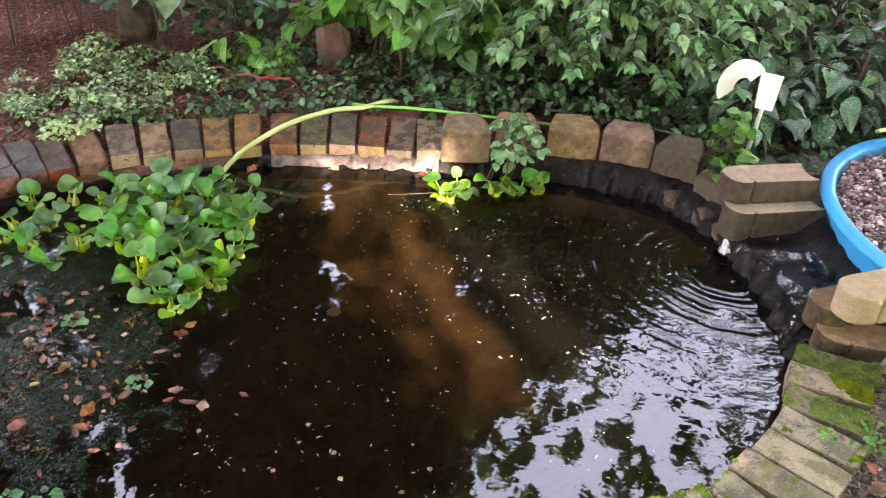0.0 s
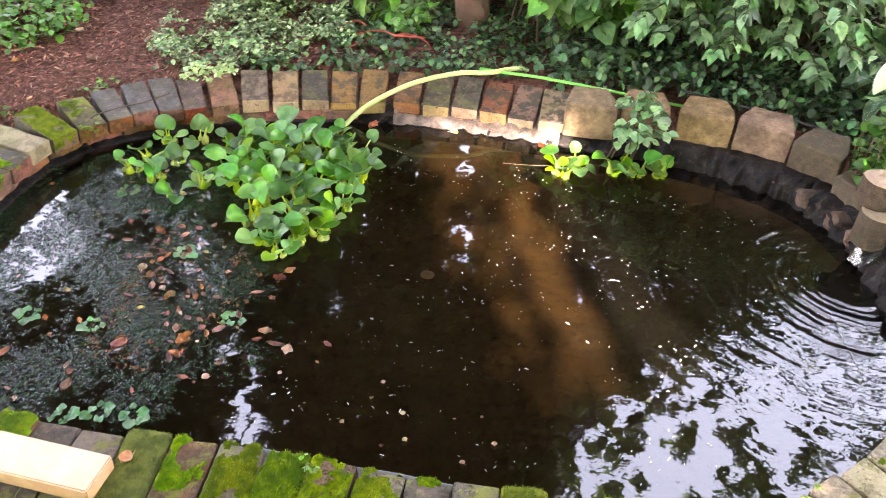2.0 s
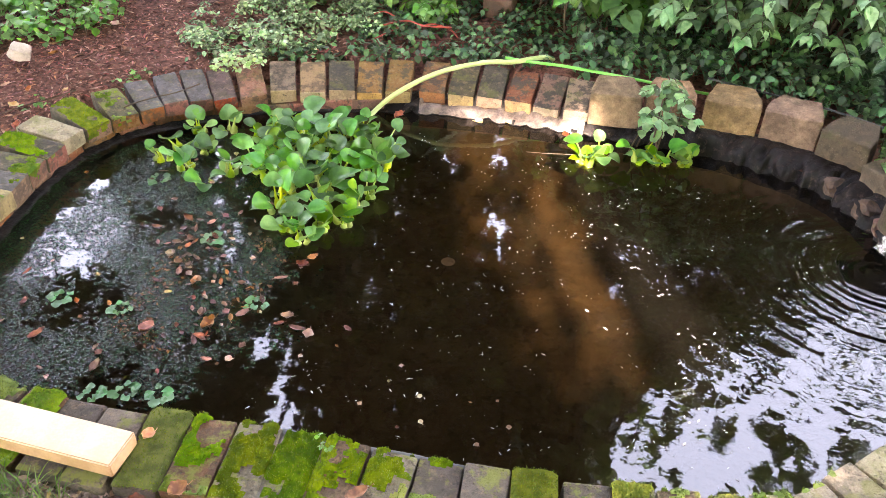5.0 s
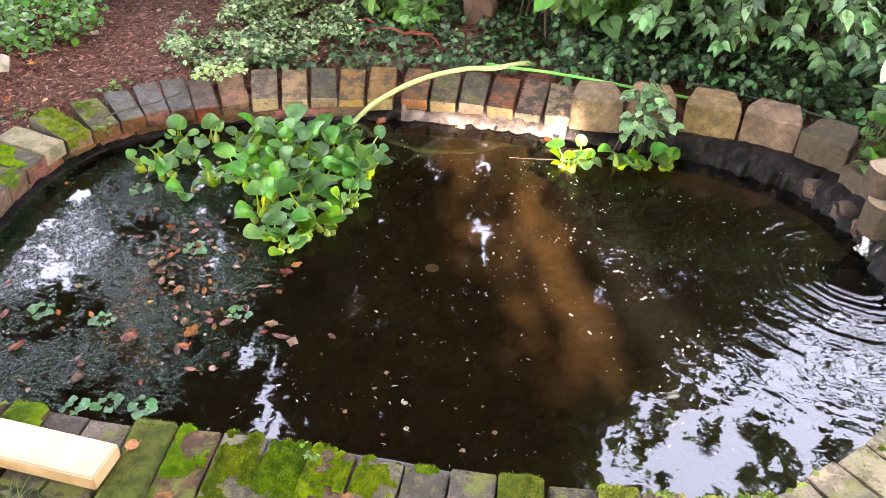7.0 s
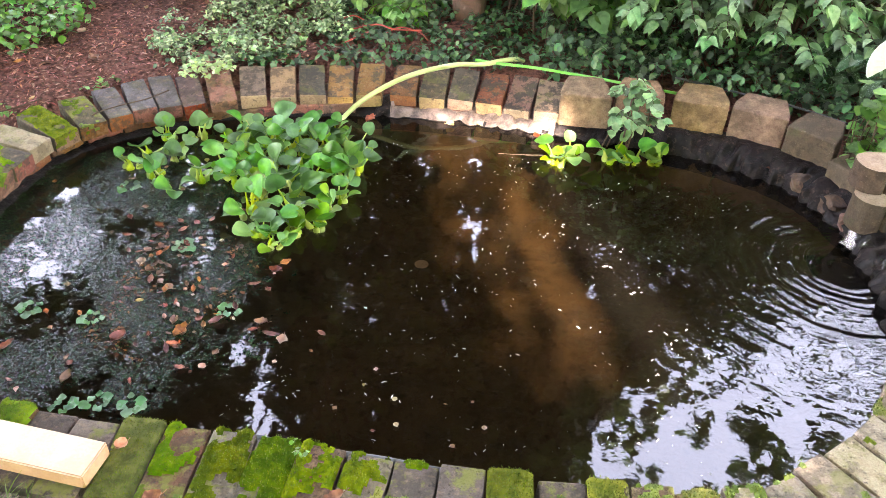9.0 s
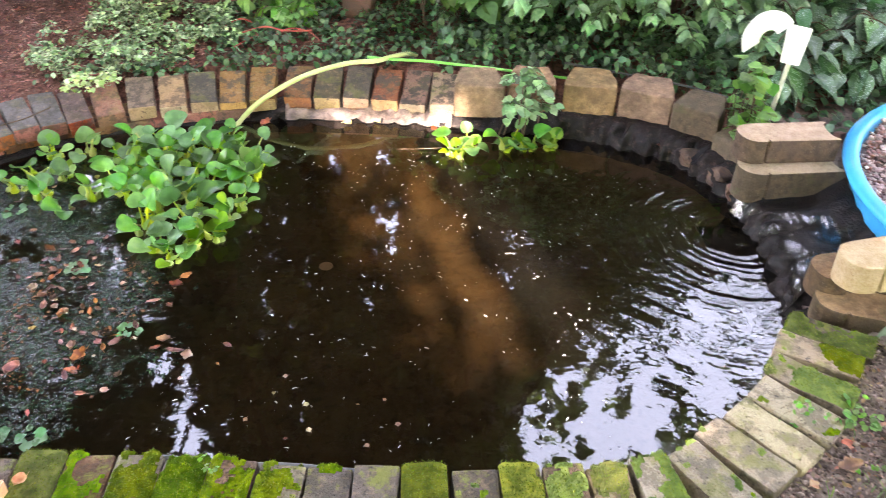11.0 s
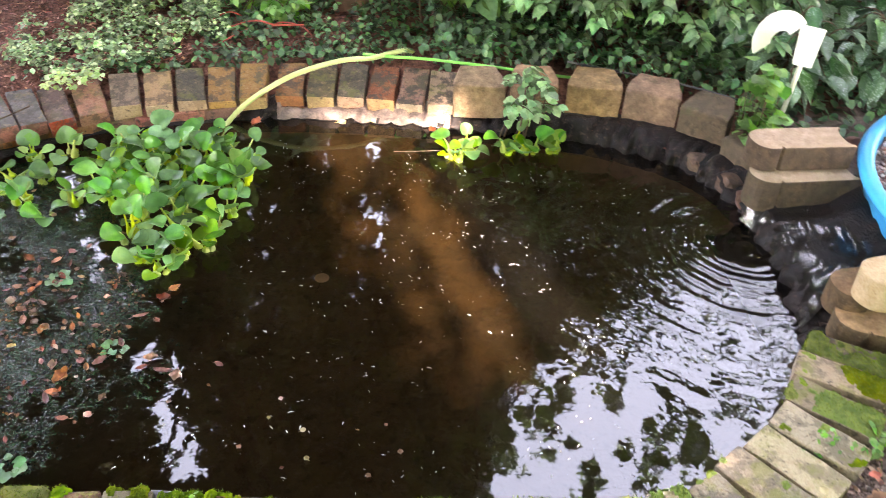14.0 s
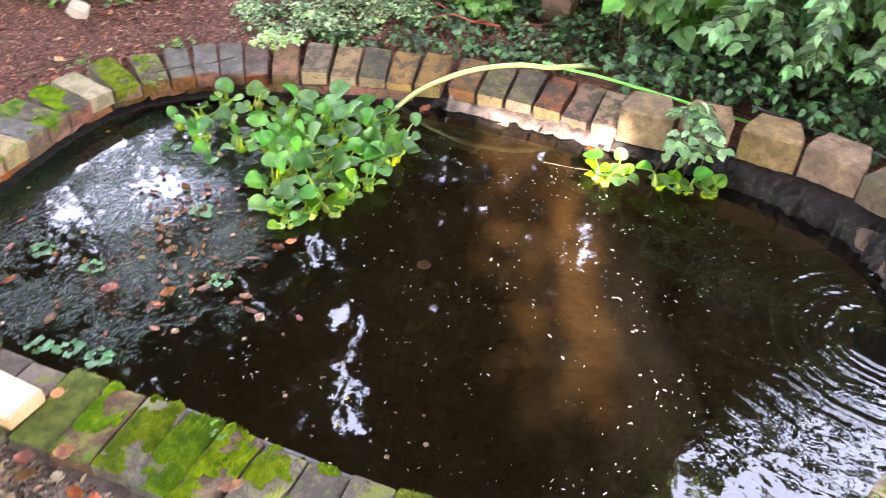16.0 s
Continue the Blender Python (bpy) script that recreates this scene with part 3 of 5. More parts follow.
rows = [[(p + (MIDDLE - p) * s + Vector((0, 0, z))).to_tuple() for p in OUTLINE] for s, z in ((-0.006, -0.035), (0.0, -0.12), (0.05, -0.25), (0.12, -0.32), (0.2, -0.36), (0.4, -0.37), (0.7, -0.36), (0.97, -0.36), (0.999, -0.36))]
tagged(new("pond_bottom", ring_mesh("pond_bottom", rows, "mud")), "brown silt on the bottom of the pond", "pond bottom", kind="structure")
rows = [[(p + NORMALS[k] * 0.02 + (MIDDLE - p) * s).to_tuple() for k, p in enumerate(OUTLINE)] for s in (0.0, 0.3, 0.6, 0.9, 0.9999)]
water = tagged(new("water", ring_mesh("water", rows, "water")), "dark brown still pond water with ripples", "water", kind="structure")

# ---- brick edging ----
def brick_mesh(seed, size):
    """A worn brick: bevelled, with chipped and slightly bowed faces."""
    bm = bmesh.new()
    bmesh.ops.create_cube(bm, size=1)
    for v in bm.verts:
        v.co = Vector((v.co.x * size[0], v.co.y * size[1], v.co.z * size[2]))
    bmesh.ops.subdivide_edges(bm, edges=[e for e in bm.edges if abs((e.verts[0].co - e.verts[1].co).y) > 0.05], cuts=2)
    outer = [e for e in bm.edges if len(e.link_faces) == 2 and e.calc_face_angle(0) > 0.5]
    bmesh.ops.bevel(bm, geom=outer, offset=0.006, segments=2, profile=0.6, affect="EDGES")
    for v in bm.verts:
        v.co += 0.004 * noise.noise_vector(v.co * 16 + Vector((seed * 7.3, 0, 0)))
    return bm


def moss_mesh(seed, place, turn, size, cover):
    """A thin cushion of moss on a brick's top; its shape follows the place, so that a patch runs on over the joints."""
    nx, ny, thin = 16, 34, set()
    rng = np.random.default_rng(seed)
    c, sn = math.cos(turn), math.sin(turn)
    height = {}
    over = 7
    for i in range(nx + 1):
        for j in range(-over, ny + 1):
            x, y = (i / nx - 0.5) * size[0], (j / ny - 0.5) * size[1]
            wx, wy = place.x + c * x - sn * y, place.y + sn * x + c * y
            rim = max(0, abs(i / nx - 0.5) - 0.4) / 0.1
            h = 1.1 * noise.noise(Vector((wx * 11, wy * 11, 6))) + 0.55 * noise.noise(Vector((wx * 33, wy * 33, 2))) + 0.3 * noise.noise(Vector((wx * 90, wy * 90, 5))) + cover - 0.09 * max(0, -j)
            h = min(0.0075 + 0.002 * noise.noise(Vector((wx * 60, wy * 60, 1))), h * 0.014) - 0.007 * rim
            height[i, j] = (x, y, h) if j > 0 else (x, -size[1] / 2 - h * 0.7 - 0.001, h + j * size[1] / ny if j < 0 else h * 0.6)
            if h < 0.001:
                thin.add((i, j))
    verts, faces, index = [], [], {}
    for i in range(nx):
        for j in range(-over, ny):
            cell = [(i, j), (i + 1, j), (i + 1, j + 1), (i, j + 1)]
            if any(q not in thin for q in cell):
                for q in cell:
                    if q not in index:
                        index[q] = len(verts)
                        x, y, z = height[q]
                        verts.append((x, y, max(z, -0.004) if q[1] > 0 else z))
                faces.append([index[q] for q in cell])
    # short shoots all over the cushion
    for q in list(index):
        x, y, z = height[q]
        if q not in thin:
            for _ in range(4):
                px, py, a, l = x + rng.uniform(-0.0035, 0.0035), y + rng.uniform(-0.0035, 0.0035), rng.uniform(0, 6.28), rng.uniform(0.0018, 0.0042)
                k = len(verts)
                verts += [(px + 0.0013 * math.cos(a), py + 0.0013 * math.sin(a), z - 0.001), (px - 0.0013 * math.cos(a), py - 0.0013 * math.sin(a), z - 0.001),
                          (px + rng.uniform(-0.003, 0.003), py + rng.uniform(-0.003, 0.003), z + l)]
                faces.append((k, k + 1, k + 2))
    return mesh("moss", verts, faces, ["moss"], smooth=False) if faces else None


BRICK = (0.094, 0.195, 0.057)
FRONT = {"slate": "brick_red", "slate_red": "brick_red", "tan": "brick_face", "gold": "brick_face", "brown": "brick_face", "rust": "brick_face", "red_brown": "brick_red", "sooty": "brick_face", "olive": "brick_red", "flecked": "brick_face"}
brick_shapes = {}


def brick_shape(kind, which):
    """One of five worn bricks in a material; some take another face towards the water, red or painted paler for the
    sun.
    """
    if kind not in brick_shapes:
        brick_shapes[kind] = [shape("brick", brick_mesh(q, BRICK), kind, False) for q in range(5)]
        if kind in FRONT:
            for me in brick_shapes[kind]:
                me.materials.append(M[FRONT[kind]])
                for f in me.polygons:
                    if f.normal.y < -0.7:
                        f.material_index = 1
    return brick_shapes[kind][which]


LENGTHS = [0.0]
for k in range(COUNT):
    LENGTHS.append(LENGTHS[-1] + (OUTLINE[(k + 1) % COUNT] - OUTLINE[k]).length)


def on_outline(s):
    """The place and the outward direction at a length along the outline."""
    s %= LENGTHS[-1]
    k = next(i for i in range(COUNT) if LENGTHS[i + 1] >= s)
    f = (s - LENGTHS[k]) / (LENGTHS[k + 1] - LENGTHS[k])
    return OUTLINE[k].lerp(OUTLINE[(k + 1) % COUNT], f), NORMALS[k].lerp(NORMALS[(k + 1) % COUNT], f).normalized()


def lay_brick(parent, s, kind, top, lean, inset, rng, cover=-1.0, wide=1.0):
    p, out = on_outline(s)
    yaw = math.atan2(out.y, out.x) - math.pi / 2 + rng.normal(0, 0.02)
    c = p + out * (inset + BRICK[1] / 2 + rng.normal(0, 0.004))
    m = (Matrix.Translation((c.x, c.y, top - BRICK[2] / 2 + rng.normal(0, 0.003))) @ Matrix.Rotation(yaw, 4, "Z")
         @ Matrix.Rotation(lean + rng.normal(0, 0.02), 4, "X") @ Matrix.Rotation(rng.normal(0, 0.02), 4, "Y"))
    b = child("brick", brick_shape(kind, int(rng.integers(5))), parent, m @ Matrix.Diagonal((wide, 1, 1, 1)))
    me = moss_mesh(int(rng.integers(10 ** 6)), c, yaw, (BRICK[0] * wide, BRICK[1]), cover) if cover > -0.9 else None
    if me:
        child("moss", me, b, Matrix.Diagonal((1 / wide, 1, 1, 1)) @ Matrix.Translation((0, 0, BRICK[2] / 2 + 0.0022)), "bright green moss cushion")
    return b


def length_at(x, y):
    return LENGTHS[min(range(COUNT), key=lambda k: (OUTLINE[k] - Vector((x, y, 0))).length)]


def lay_run(parent, s0, s1, kinds, top, lean, inset, seed, covers, snug=0.0985):
    """A run of bricks side by side along the outline, each with its kind and its moss; top and lean go evenly from the first to the last value."""
    rng = np.random.default_rng(seed)
    n = len(covers)
    kinds = [kinds] * n if isinstance(kinds, str) else kinds
    for k in range(n):
        f = (k + 0.5) / n
        lay_brick(parent, s0 + (s1 - s0) * f, kinds[k], top[0] + (top[1] - top[0]) * f, lean[0] + (lean[1] - lean[0]) * f, inset, rng, covers[k], (s1 - s0) / n / snug)


TURN = LENGTHS[-1]
front = base("brick_edging", (0, 0.95, 0.06), "weathered mossy bricks laid flat along the near edge of the pond", "brick edging", kind="structure")
front.matrix_world = Matrix.Identity(4)
lay_run(front, length_at(-1.28, 1.27) - TURN, length_at(0.28, 0.957), "brick_near", (0.12, 0.122), (0.02, 0.0), -0.012, 11, (0.2, 0.3, 0.35, 0.5, 0.45, -1, -0.75, 0.6, -0.15, 0.1, 0.3, 0.25, 0.0, -0.1, -0.4, 0.55, -0.45))
lay_run(front, length_at(0.28, 0.957), length_at(0.64, 0.973), ("brick_near", "brick_near", "brick_pale", "brick_pale"), (0.122, 0.122), (0.0, 0.0), -0.012, 14, (0.55, 0.25, 0.0, 0.35))
lay_run(front, length_at(0.64, 0.973), length_at(1.0, 1.265), "brick_pale", (0.122, 0.122), (0.0, 0.0), -0.012, 12, (-0.45, -0.5, -1, -0.3, 0.1), 0.101)
lay_run(front, length_at(1.0, 1.265), length_at(1.0, 1.265) + 0.178, ("brick_pale", "brick_near"), (0.122, 0.125), (0.0, 0.0), -0.012, 13, (-0.15, 0.5), 0.101)
side = base("brick_edging", (0, 0, 0), "grey and red bricks laid side by side, some mossy", "brick edging", kind="structure")
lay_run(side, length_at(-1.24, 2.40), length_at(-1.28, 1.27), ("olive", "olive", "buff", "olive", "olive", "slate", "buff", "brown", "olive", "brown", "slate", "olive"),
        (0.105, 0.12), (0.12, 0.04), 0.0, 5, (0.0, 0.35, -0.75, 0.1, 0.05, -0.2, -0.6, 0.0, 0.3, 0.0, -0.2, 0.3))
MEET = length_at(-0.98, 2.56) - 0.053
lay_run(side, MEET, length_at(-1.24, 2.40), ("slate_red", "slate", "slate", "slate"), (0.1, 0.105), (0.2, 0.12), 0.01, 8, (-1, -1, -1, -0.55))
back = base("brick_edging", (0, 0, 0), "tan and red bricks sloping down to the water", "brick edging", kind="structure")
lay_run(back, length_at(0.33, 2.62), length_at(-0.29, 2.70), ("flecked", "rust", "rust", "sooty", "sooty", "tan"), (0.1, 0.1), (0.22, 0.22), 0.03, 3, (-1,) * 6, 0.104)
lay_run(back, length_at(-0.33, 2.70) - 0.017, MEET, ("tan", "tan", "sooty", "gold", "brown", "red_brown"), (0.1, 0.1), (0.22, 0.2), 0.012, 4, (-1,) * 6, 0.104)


# a lower course whose red faces show above the water
def lower_course(parent, s0, s1, inset, seed):
    rng = np.random.default_rng(seed)
    n = round((s1 - s0) / 0.125)
    for k in range(n):
        p, out = on_outline(s0 + (s1 - s0) * (k + 0.5) / n)
        c = p + out * (inset + BRICK[1] / 2)
        m = Matrix.Translation((c.x, c.y, 0.01 + rng.normal(0, 0.004))) @ Matrix.Rotation(math.atan2(out.y, out.x) - math.pi / 2 + rng.normal(0, 0.02), 4, "Z") @ Matrix.Diagonal((1.3, 1, 1, 1))
        child("brick", brick_shape("brick_red", int(rng.integers(5))), parent, m)


lower_course(side, length_at(-0.98, 2.56), length_at(-1.28, 1.27), 0.03, 31)
lower_course(back, length_at(-0.42, 2.695), length_at(-0.98, 2.56), 0.008, 32)


# ---- concrete blocks ----
def wall_block(width, depth, height, seed, material):
    """A retaining-wall block: bevelled face, sides that taper to the back, rough front."""
    bm = bmesh.new()
    w, d, h = width / 2, depth, height
    ring = [(-w, 0), (w, 0), (w * 0.98, d * 0.45), (w * 0.72, d), (-w * 0.72, d), (-w * 0.98, d * 0.45)]
    low = [bm.verts.new((x, y, 0)) for x, y in ring]
    high = [bm.verts.new((x, y + (0.012 if y == 0 else 0), h)) for x, y in ring]
    bm.faces.new(low[::-1])
    bm.faces.new(high)
    for k in range(6):
        bm.faces.new((low[k], low[(k + 1) % 6], high[(k + 1) % 6], high[k]))
    bmesh.ops.bevel(bm, geom=bm.edges[:], offset=0.009, segments=3, profile=0.6, affect="EDGES")
    bmesh.ops.triangulate(bm, faces=[f for f in bm.faces if len(f.verts) > 4])
    bmesh.ops.subdivide_edges(bm, edges=[e for e in bm.edges if e.calc_length() > 0.04], cuts=2, use_grid_fill=True)
    for v in bm.verts:
        v.co += 0.005 * noise.noise_vector(v.co * 14 + Vector((seed * 5.1, 0, 0)))
    return shape("wall_block", bm, material, False)


for k, (x, y, turn, w, h, top, nod) in enumerate(((0.425, 2.625, -4, 0.185, 0.13, 0.165, 9), (0.615, 2.62, -8, 0.175, 0.13, 0.17, 9), (0.825, 2.59, -14, 0.19, 0.14, 0.175, 8),
                                              (1.015, 2.53, -24, 0.19, 0.14, 0.175, 8), (1.165, 2.42, -40, 0.17, 0.14, 0.165, 10), (1.235, 2.25, -62, 0.16, 0.13, 0.125, 6))):
    b = new("retaining_block", wall_block(w, 0.14, h, k, "concrete" if k < 4 else "dark_concrete"))
    b.matrix_world = pose(x, y, top - h, nod, 0, turn)
    tagged(b, "tan concrete retaining block at the pond's edge" if k < 4 else "dark concrete block turned beside the spill", "concrete block", "blocks along the far edge")


def edger_outline(length, width):
    """The plan of an edging block: one rounded end, one hollow end that takes the next block, and a slot down one side."""
    r = width / 2
    pts = [(-length / 2 + r - r * math.sin(a), -r * math.cos(a)) for a in np.linspace(0, math.pi, 11)]
    pts += [(length / 2 - 0.35 * r * math.sin(a), r * 0.82 * math.cos(a)) for a in np.linspace(0, math.pi, 9)]
    pts.insert(11, (length / 2, r))
    pts.append((length / 2, -r))
    slot = -length / 2 + 1.35 * r
    return pts + [(slot + 0.006, -r), (slot, -r + 0.011), (slot - 0.006, -r)]


def edger(name, at, turn, size, seed, material, lean=(0, 0), sides=""):
    length, width, height = size
    bm = bmesh.new()
    pts = edger_outline(length, width)
    low = [bm.verts.new((x, y, 0)) for x, y in pts]
    high = [bm.verts.new((x, y, height)) for x, y in pts]
    n = len(pts)
    bm.faces.new(low)
    bm.faces.new(high[::-1])
    for k in range(n):
        bm.faces.new((low[(k + 1) % n], low[k], high[k], high[(k + 1) % n]))
    bmesh.ops.recalc_face_normals(bm, faces=bm.faces[:])
    rims = [e for e in bm.edges if len(e.link_faces) == 2 and e.calc_face_angle(0) > 0.9]
    bmesh.ops.bevel(bm, geom=rims, offset=0.005, segments=2, profile=0.6, affect="EDGES", clamp_overlap=True)
    bmesh.ops.triangulate(bm, faces=[f for f in bm.faces if len(f.verts) > 4])
    for v in bm.verts:
        v.co += 0.0035 * noise.noise_vector(v.co * 18 + Vector((seed * 4.7, 0, 0)))
    me = shape(name, bm, material, False)
    # All side faces take the darker concrete; top and underside keep theirs.
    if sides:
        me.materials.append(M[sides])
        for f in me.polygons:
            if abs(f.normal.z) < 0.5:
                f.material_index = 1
    ob = new(name, me)
    ob.matrix_world = pose(*at, lean[0], lean[1], turn)
    return ob


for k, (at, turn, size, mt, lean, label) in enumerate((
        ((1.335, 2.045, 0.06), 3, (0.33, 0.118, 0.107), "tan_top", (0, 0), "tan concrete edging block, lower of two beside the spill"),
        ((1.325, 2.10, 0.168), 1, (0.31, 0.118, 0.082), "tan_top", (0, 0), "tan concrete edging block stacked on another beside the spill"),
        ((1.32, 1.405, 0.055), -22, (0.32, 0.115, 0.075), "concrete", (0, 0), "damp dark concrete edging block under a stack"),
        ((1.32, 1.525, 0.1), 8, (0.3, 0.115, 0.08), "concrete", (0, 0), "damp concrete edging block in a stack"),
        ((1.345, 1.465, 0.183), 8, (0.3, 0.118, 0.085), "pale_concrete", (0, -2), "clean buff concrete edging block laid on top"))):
    tagged(edger("edging_block", at, turn, size, k, mt, lean, "dark_concrete" if k < 4 else ""), label, "concrete block", "blocks at the spill")

# ---- the spill: a lined channel from the tub to the pond ----
def reach_in(x, y):
    """How far a place lies inside the pond's edge."""
    k = min(range(COUNT), key=lambda i: (OUTLINE[i].x - x) ** 2 + (OUTLINE[i].y - y) ** 2)
    return -(Vector((x, y, 0)) - OUTLINE[k]).dot(NORMALS[k])


n, m = 44, 36
verts, faces = [], []
for i in range(n + 1):
    for j in range(m + 1):
        x, y = 1.08 + 0.42 * i / n, 1.53 + 0.5 * j / m
        deep = max(0, reach_in(x, y) + 0.03 + 0.02 * noise.noise(Vector((y * 14, 1, 0))))
        lip = 0.03 * (abs(j / m - 0.5) * 2) ** 4 + 0.05 * max(0, i / n - 0.8) / 0.2
        z = 0.055 + 0.02 * i / n + lip + 0.03 * noise.noise(Vector((x * 8, y * 15, 4))) + 0.003 * noise.noise(Vector((x * 34, y * 34, 4)))
        verts.append((x, y, max(-0.06, z - 2.2 * deep)))
for i in range(n):
    for j in range(m):
        a = i * (m + 1) + j
        faces.append((a, a + m + 1, a + m + 2, a + 1))
tagged(new("spillway", mesh("spillway", verts, faces, ["wet_liner"], smooth=True)), "wet black liner folded into a short spillway", "spillway", kind="structure")
wet = [(x, y, 0.5 * z + 0.5 * (0.062 + 0.05 * (x - 1.2)) + 0.004 if x > 1.22 else z + 0.005) for x, y, z in verts]
tagged(new("stream", mesh("stream", wet, faces, ["stream"], smooth=True)), "thin sheet of water running down the spillway", "water", kind="structure")

# ---- the blue tub of gravel ----
TUB = Vector((2.12, 1.75, 0))
tub = base("wading_pool", (TUB.x, TUB.y, 0.08), "round blue plastic tub filled with pinkish gravel", "tub")
prof = [(0.60, 0.0), (0.645, 0.03), (0.655, 0.085), (0.66, 0.1), (0.682, 0.104), (0.69, 0.118), (0.682, 0.133), (0.662, 0.138), (0.645, 0.13), (0.638, 0.115), (0.632, 0.06), (0.60, 0.02), (0.3, 0.015), (0.005, 0.015)]
verts, faces, seg = [], [], 96
for r, z in prof:
    for s in range(seg):
        a = 2 * math.pi * s / seg
        verts.append((r * math.cos(a), r * math.sin(a), z))
for k in range(len(prof) - 1):
    for s in range(seg):
        a, b = k * seg + s, k * seg + (s + 1) % seg
        faces.append((a, b, b + seg, a + seg))
child("rim", mesh("rim", verts, faces, ["blue"], smooth=True), tub)
rng = np.random.default_rng(21)
a, r = rng.uniform(0, 2 * math.pi, 11500), 0.632 * np.sqrt(rng.uniform(0, 1, 11500))
x, y = TUB.x + r * np.cos(a), TUB.y + r * np.sin(a)
z = 0.19 + 0.012 * np.sin(x * 9) * np.cos(y * 8) + rng.uniform(-0.012, 0.01, 11500)
tagged(new("gravel", pebbles("gravel", np.stack([x, y, z], -1), rng.uniform(0.0045, 0.0095, 11500) * (1 + 0.8 * (rng.random(11500) < 0.07)), "gravel", rng, 0.7)), "rounded pink and grey gravel in the tub", "gravel", kind="stuff")
bed = [(TUB.x + 0.636 * math.cos(2 * math.pi * s / 48), TUB.y + 0.636 * math.sin(2 * math.pi * s / 48), 0.174) for s in range(48)]
tagged(new("gravel_bed", mesh("gravel_bed", bed, [tuple(range(48))], ["gravel_bed"])), "packed gravel under the loose stones", "gravel", kind="structure")


# ---- plants on the water ----
def hyacinth_leaf(seed, tall, blade, young):
    """A swollen stalk and a broad spade-shaped blade; 1 leaf leaning out along +y."""
    slope = (0.25, 0.6, 0.85, 0.4, 1.2, 0.7, 0.1, 0.95, 0.45, 0.75)[seed % 10]
    stalk = [Vector((0, 0, -0.012)), Vector((0, 0.008, tall * 0.2)), Vector((0, tall * 0.2, tall * 0.6)), Vector((0, tall * 0.4, tall))]
    fat = 1.25 if young or seed % 3 == 0 else 0.9
    v, f = tube_data(spline(stalk, 4), [fat * r for r in (0.006, 0.0085, 0.0105, 0.0115, 0.0105, 0.0085, 0.0062, 0.0046, 0.0036, 0.003, 0.0027, 0.0026, 0.0026)], 8)
    stem = mesh("stalk", v, f, ["petiole"], smooth=True)
    tip, rings, segs = stalk[-1], 5, 20
    k0, v, f = 0, [tip], []
    c, s = math.cos(slope), math.sin(slope)
    for r in range(1, rings + 1):
        q = r / rings
        for k in range(segs):
            a = 2 * math.pi * k / segs
            x = math.sin(a) * blade * q * (1.02 + 0.16 * math.cos(a))
            y = blade * q * (0.72 - math.cos(a) * (1 + 0.05 * max(0, -math.cos(a)) ** 5) + 0.3 * max(0, math.cos(a)) ** 8) * 0.92
            up = blade * q * q * (0.2 * abs(math.sin(a)) ** 1.5 + 0.13 * math.sin(2 * a + seed * 1.7) - 0.22 * max(0, -math.cos(a)) ** 2) + 0.05 * blade * noise.noise(Vector((x * 70, y * 70, seed * 3.3)))
            v.append(tip + Vector((x, y * c - up * s, y * s + up * c)))
    for k in range(segs):
        f.append((k0, k0 + 1 + k, k0 + 1 + (k + 1) % segs))
    for r in range(rings - 1):
        for k in range(segs):
            a, b = k0 + 1 + r * segs + k, k0 + 1 + r * segs + (k + 1) % segs
            f.append((a, a + segs, b + segs, b))
    return stem, mesh("blade", v, f, ["hyacinth_young" if young else "hyacinth"], smooth=True)


YOUNG = (2, 5, 8, 12)
HYA = [hyacinth_leaf(k, (0.02 + 0.012 * (k % 5)) * (0.6 if k in YOUNG else 1), (0.029 + 0.0035 * (k % 4)) * (0.85 if k in YOUNG else 1), k in YOUNG) for k in range(14)]
OLD = [k for k in range(14) if k not in YOUNG]


def hyacinth(x, y, size, seed, leaves, label, group, fresh=0.42):
    rng = np.random.default_rng(seed)
    plant = base("water_hyacinth", (x, y, 0.0), label, "water plant", group)
    start = rng.uniform(0, 6.28)
    for k in range(leaves):
        a = start + k * 2.4 + rng.normal(0, 0.25)
        which = rng.choice(YOUNG if rng.random() < fresh else OLD)
        m = Matrix.Rotation(a, 4, "Z") @ Matrix.Translation((0, 0.008 + 0.012 * rng.random(), 0)) @ Matrix.Rotation(rng.uniform(-0.45, 0.4), 4, "X") @ Matrix.Rotation(rng.normal(0, 0.2), 4, "Y") @ Matrix.Scale(size * rng.uniform(0.65, 1.15), 4)
        stem, blade = HYA[which]
        child("blade", blade, child("stalk", stem, plant, m, "swollen yellow-green stalk"))
    return plant


def inside(x, y, poly):
    hit = False
    for (ax, ay), (bx, by) in zip(poly, poly[1:] + poly[:1]):
        if (ay > y) != (by > y) and x < (bx - ax) * (y - ay) / (by - ay) + ax:
            hit = not hit
    return hit


def scatter(poly, count, rng, gap=0.0):
    """Random places within a plan polygon, at least gap apart."""
    xs, ys = [p[0] for p in poly], [p[1] for p in poly]
    out = []
    for _ in range(count * 40):
        x, y = rng.uniform(min(xs), max(xs)), rng.uniform(min(ys), max(ys))
        if inside(x, y, poly) and all((x - a) ** 2 + (y - b) ** 2 > gap * gap for a, b in (out if gap else ())):
            out.append((x, y))
            if len(out) == count:
                break
    return out


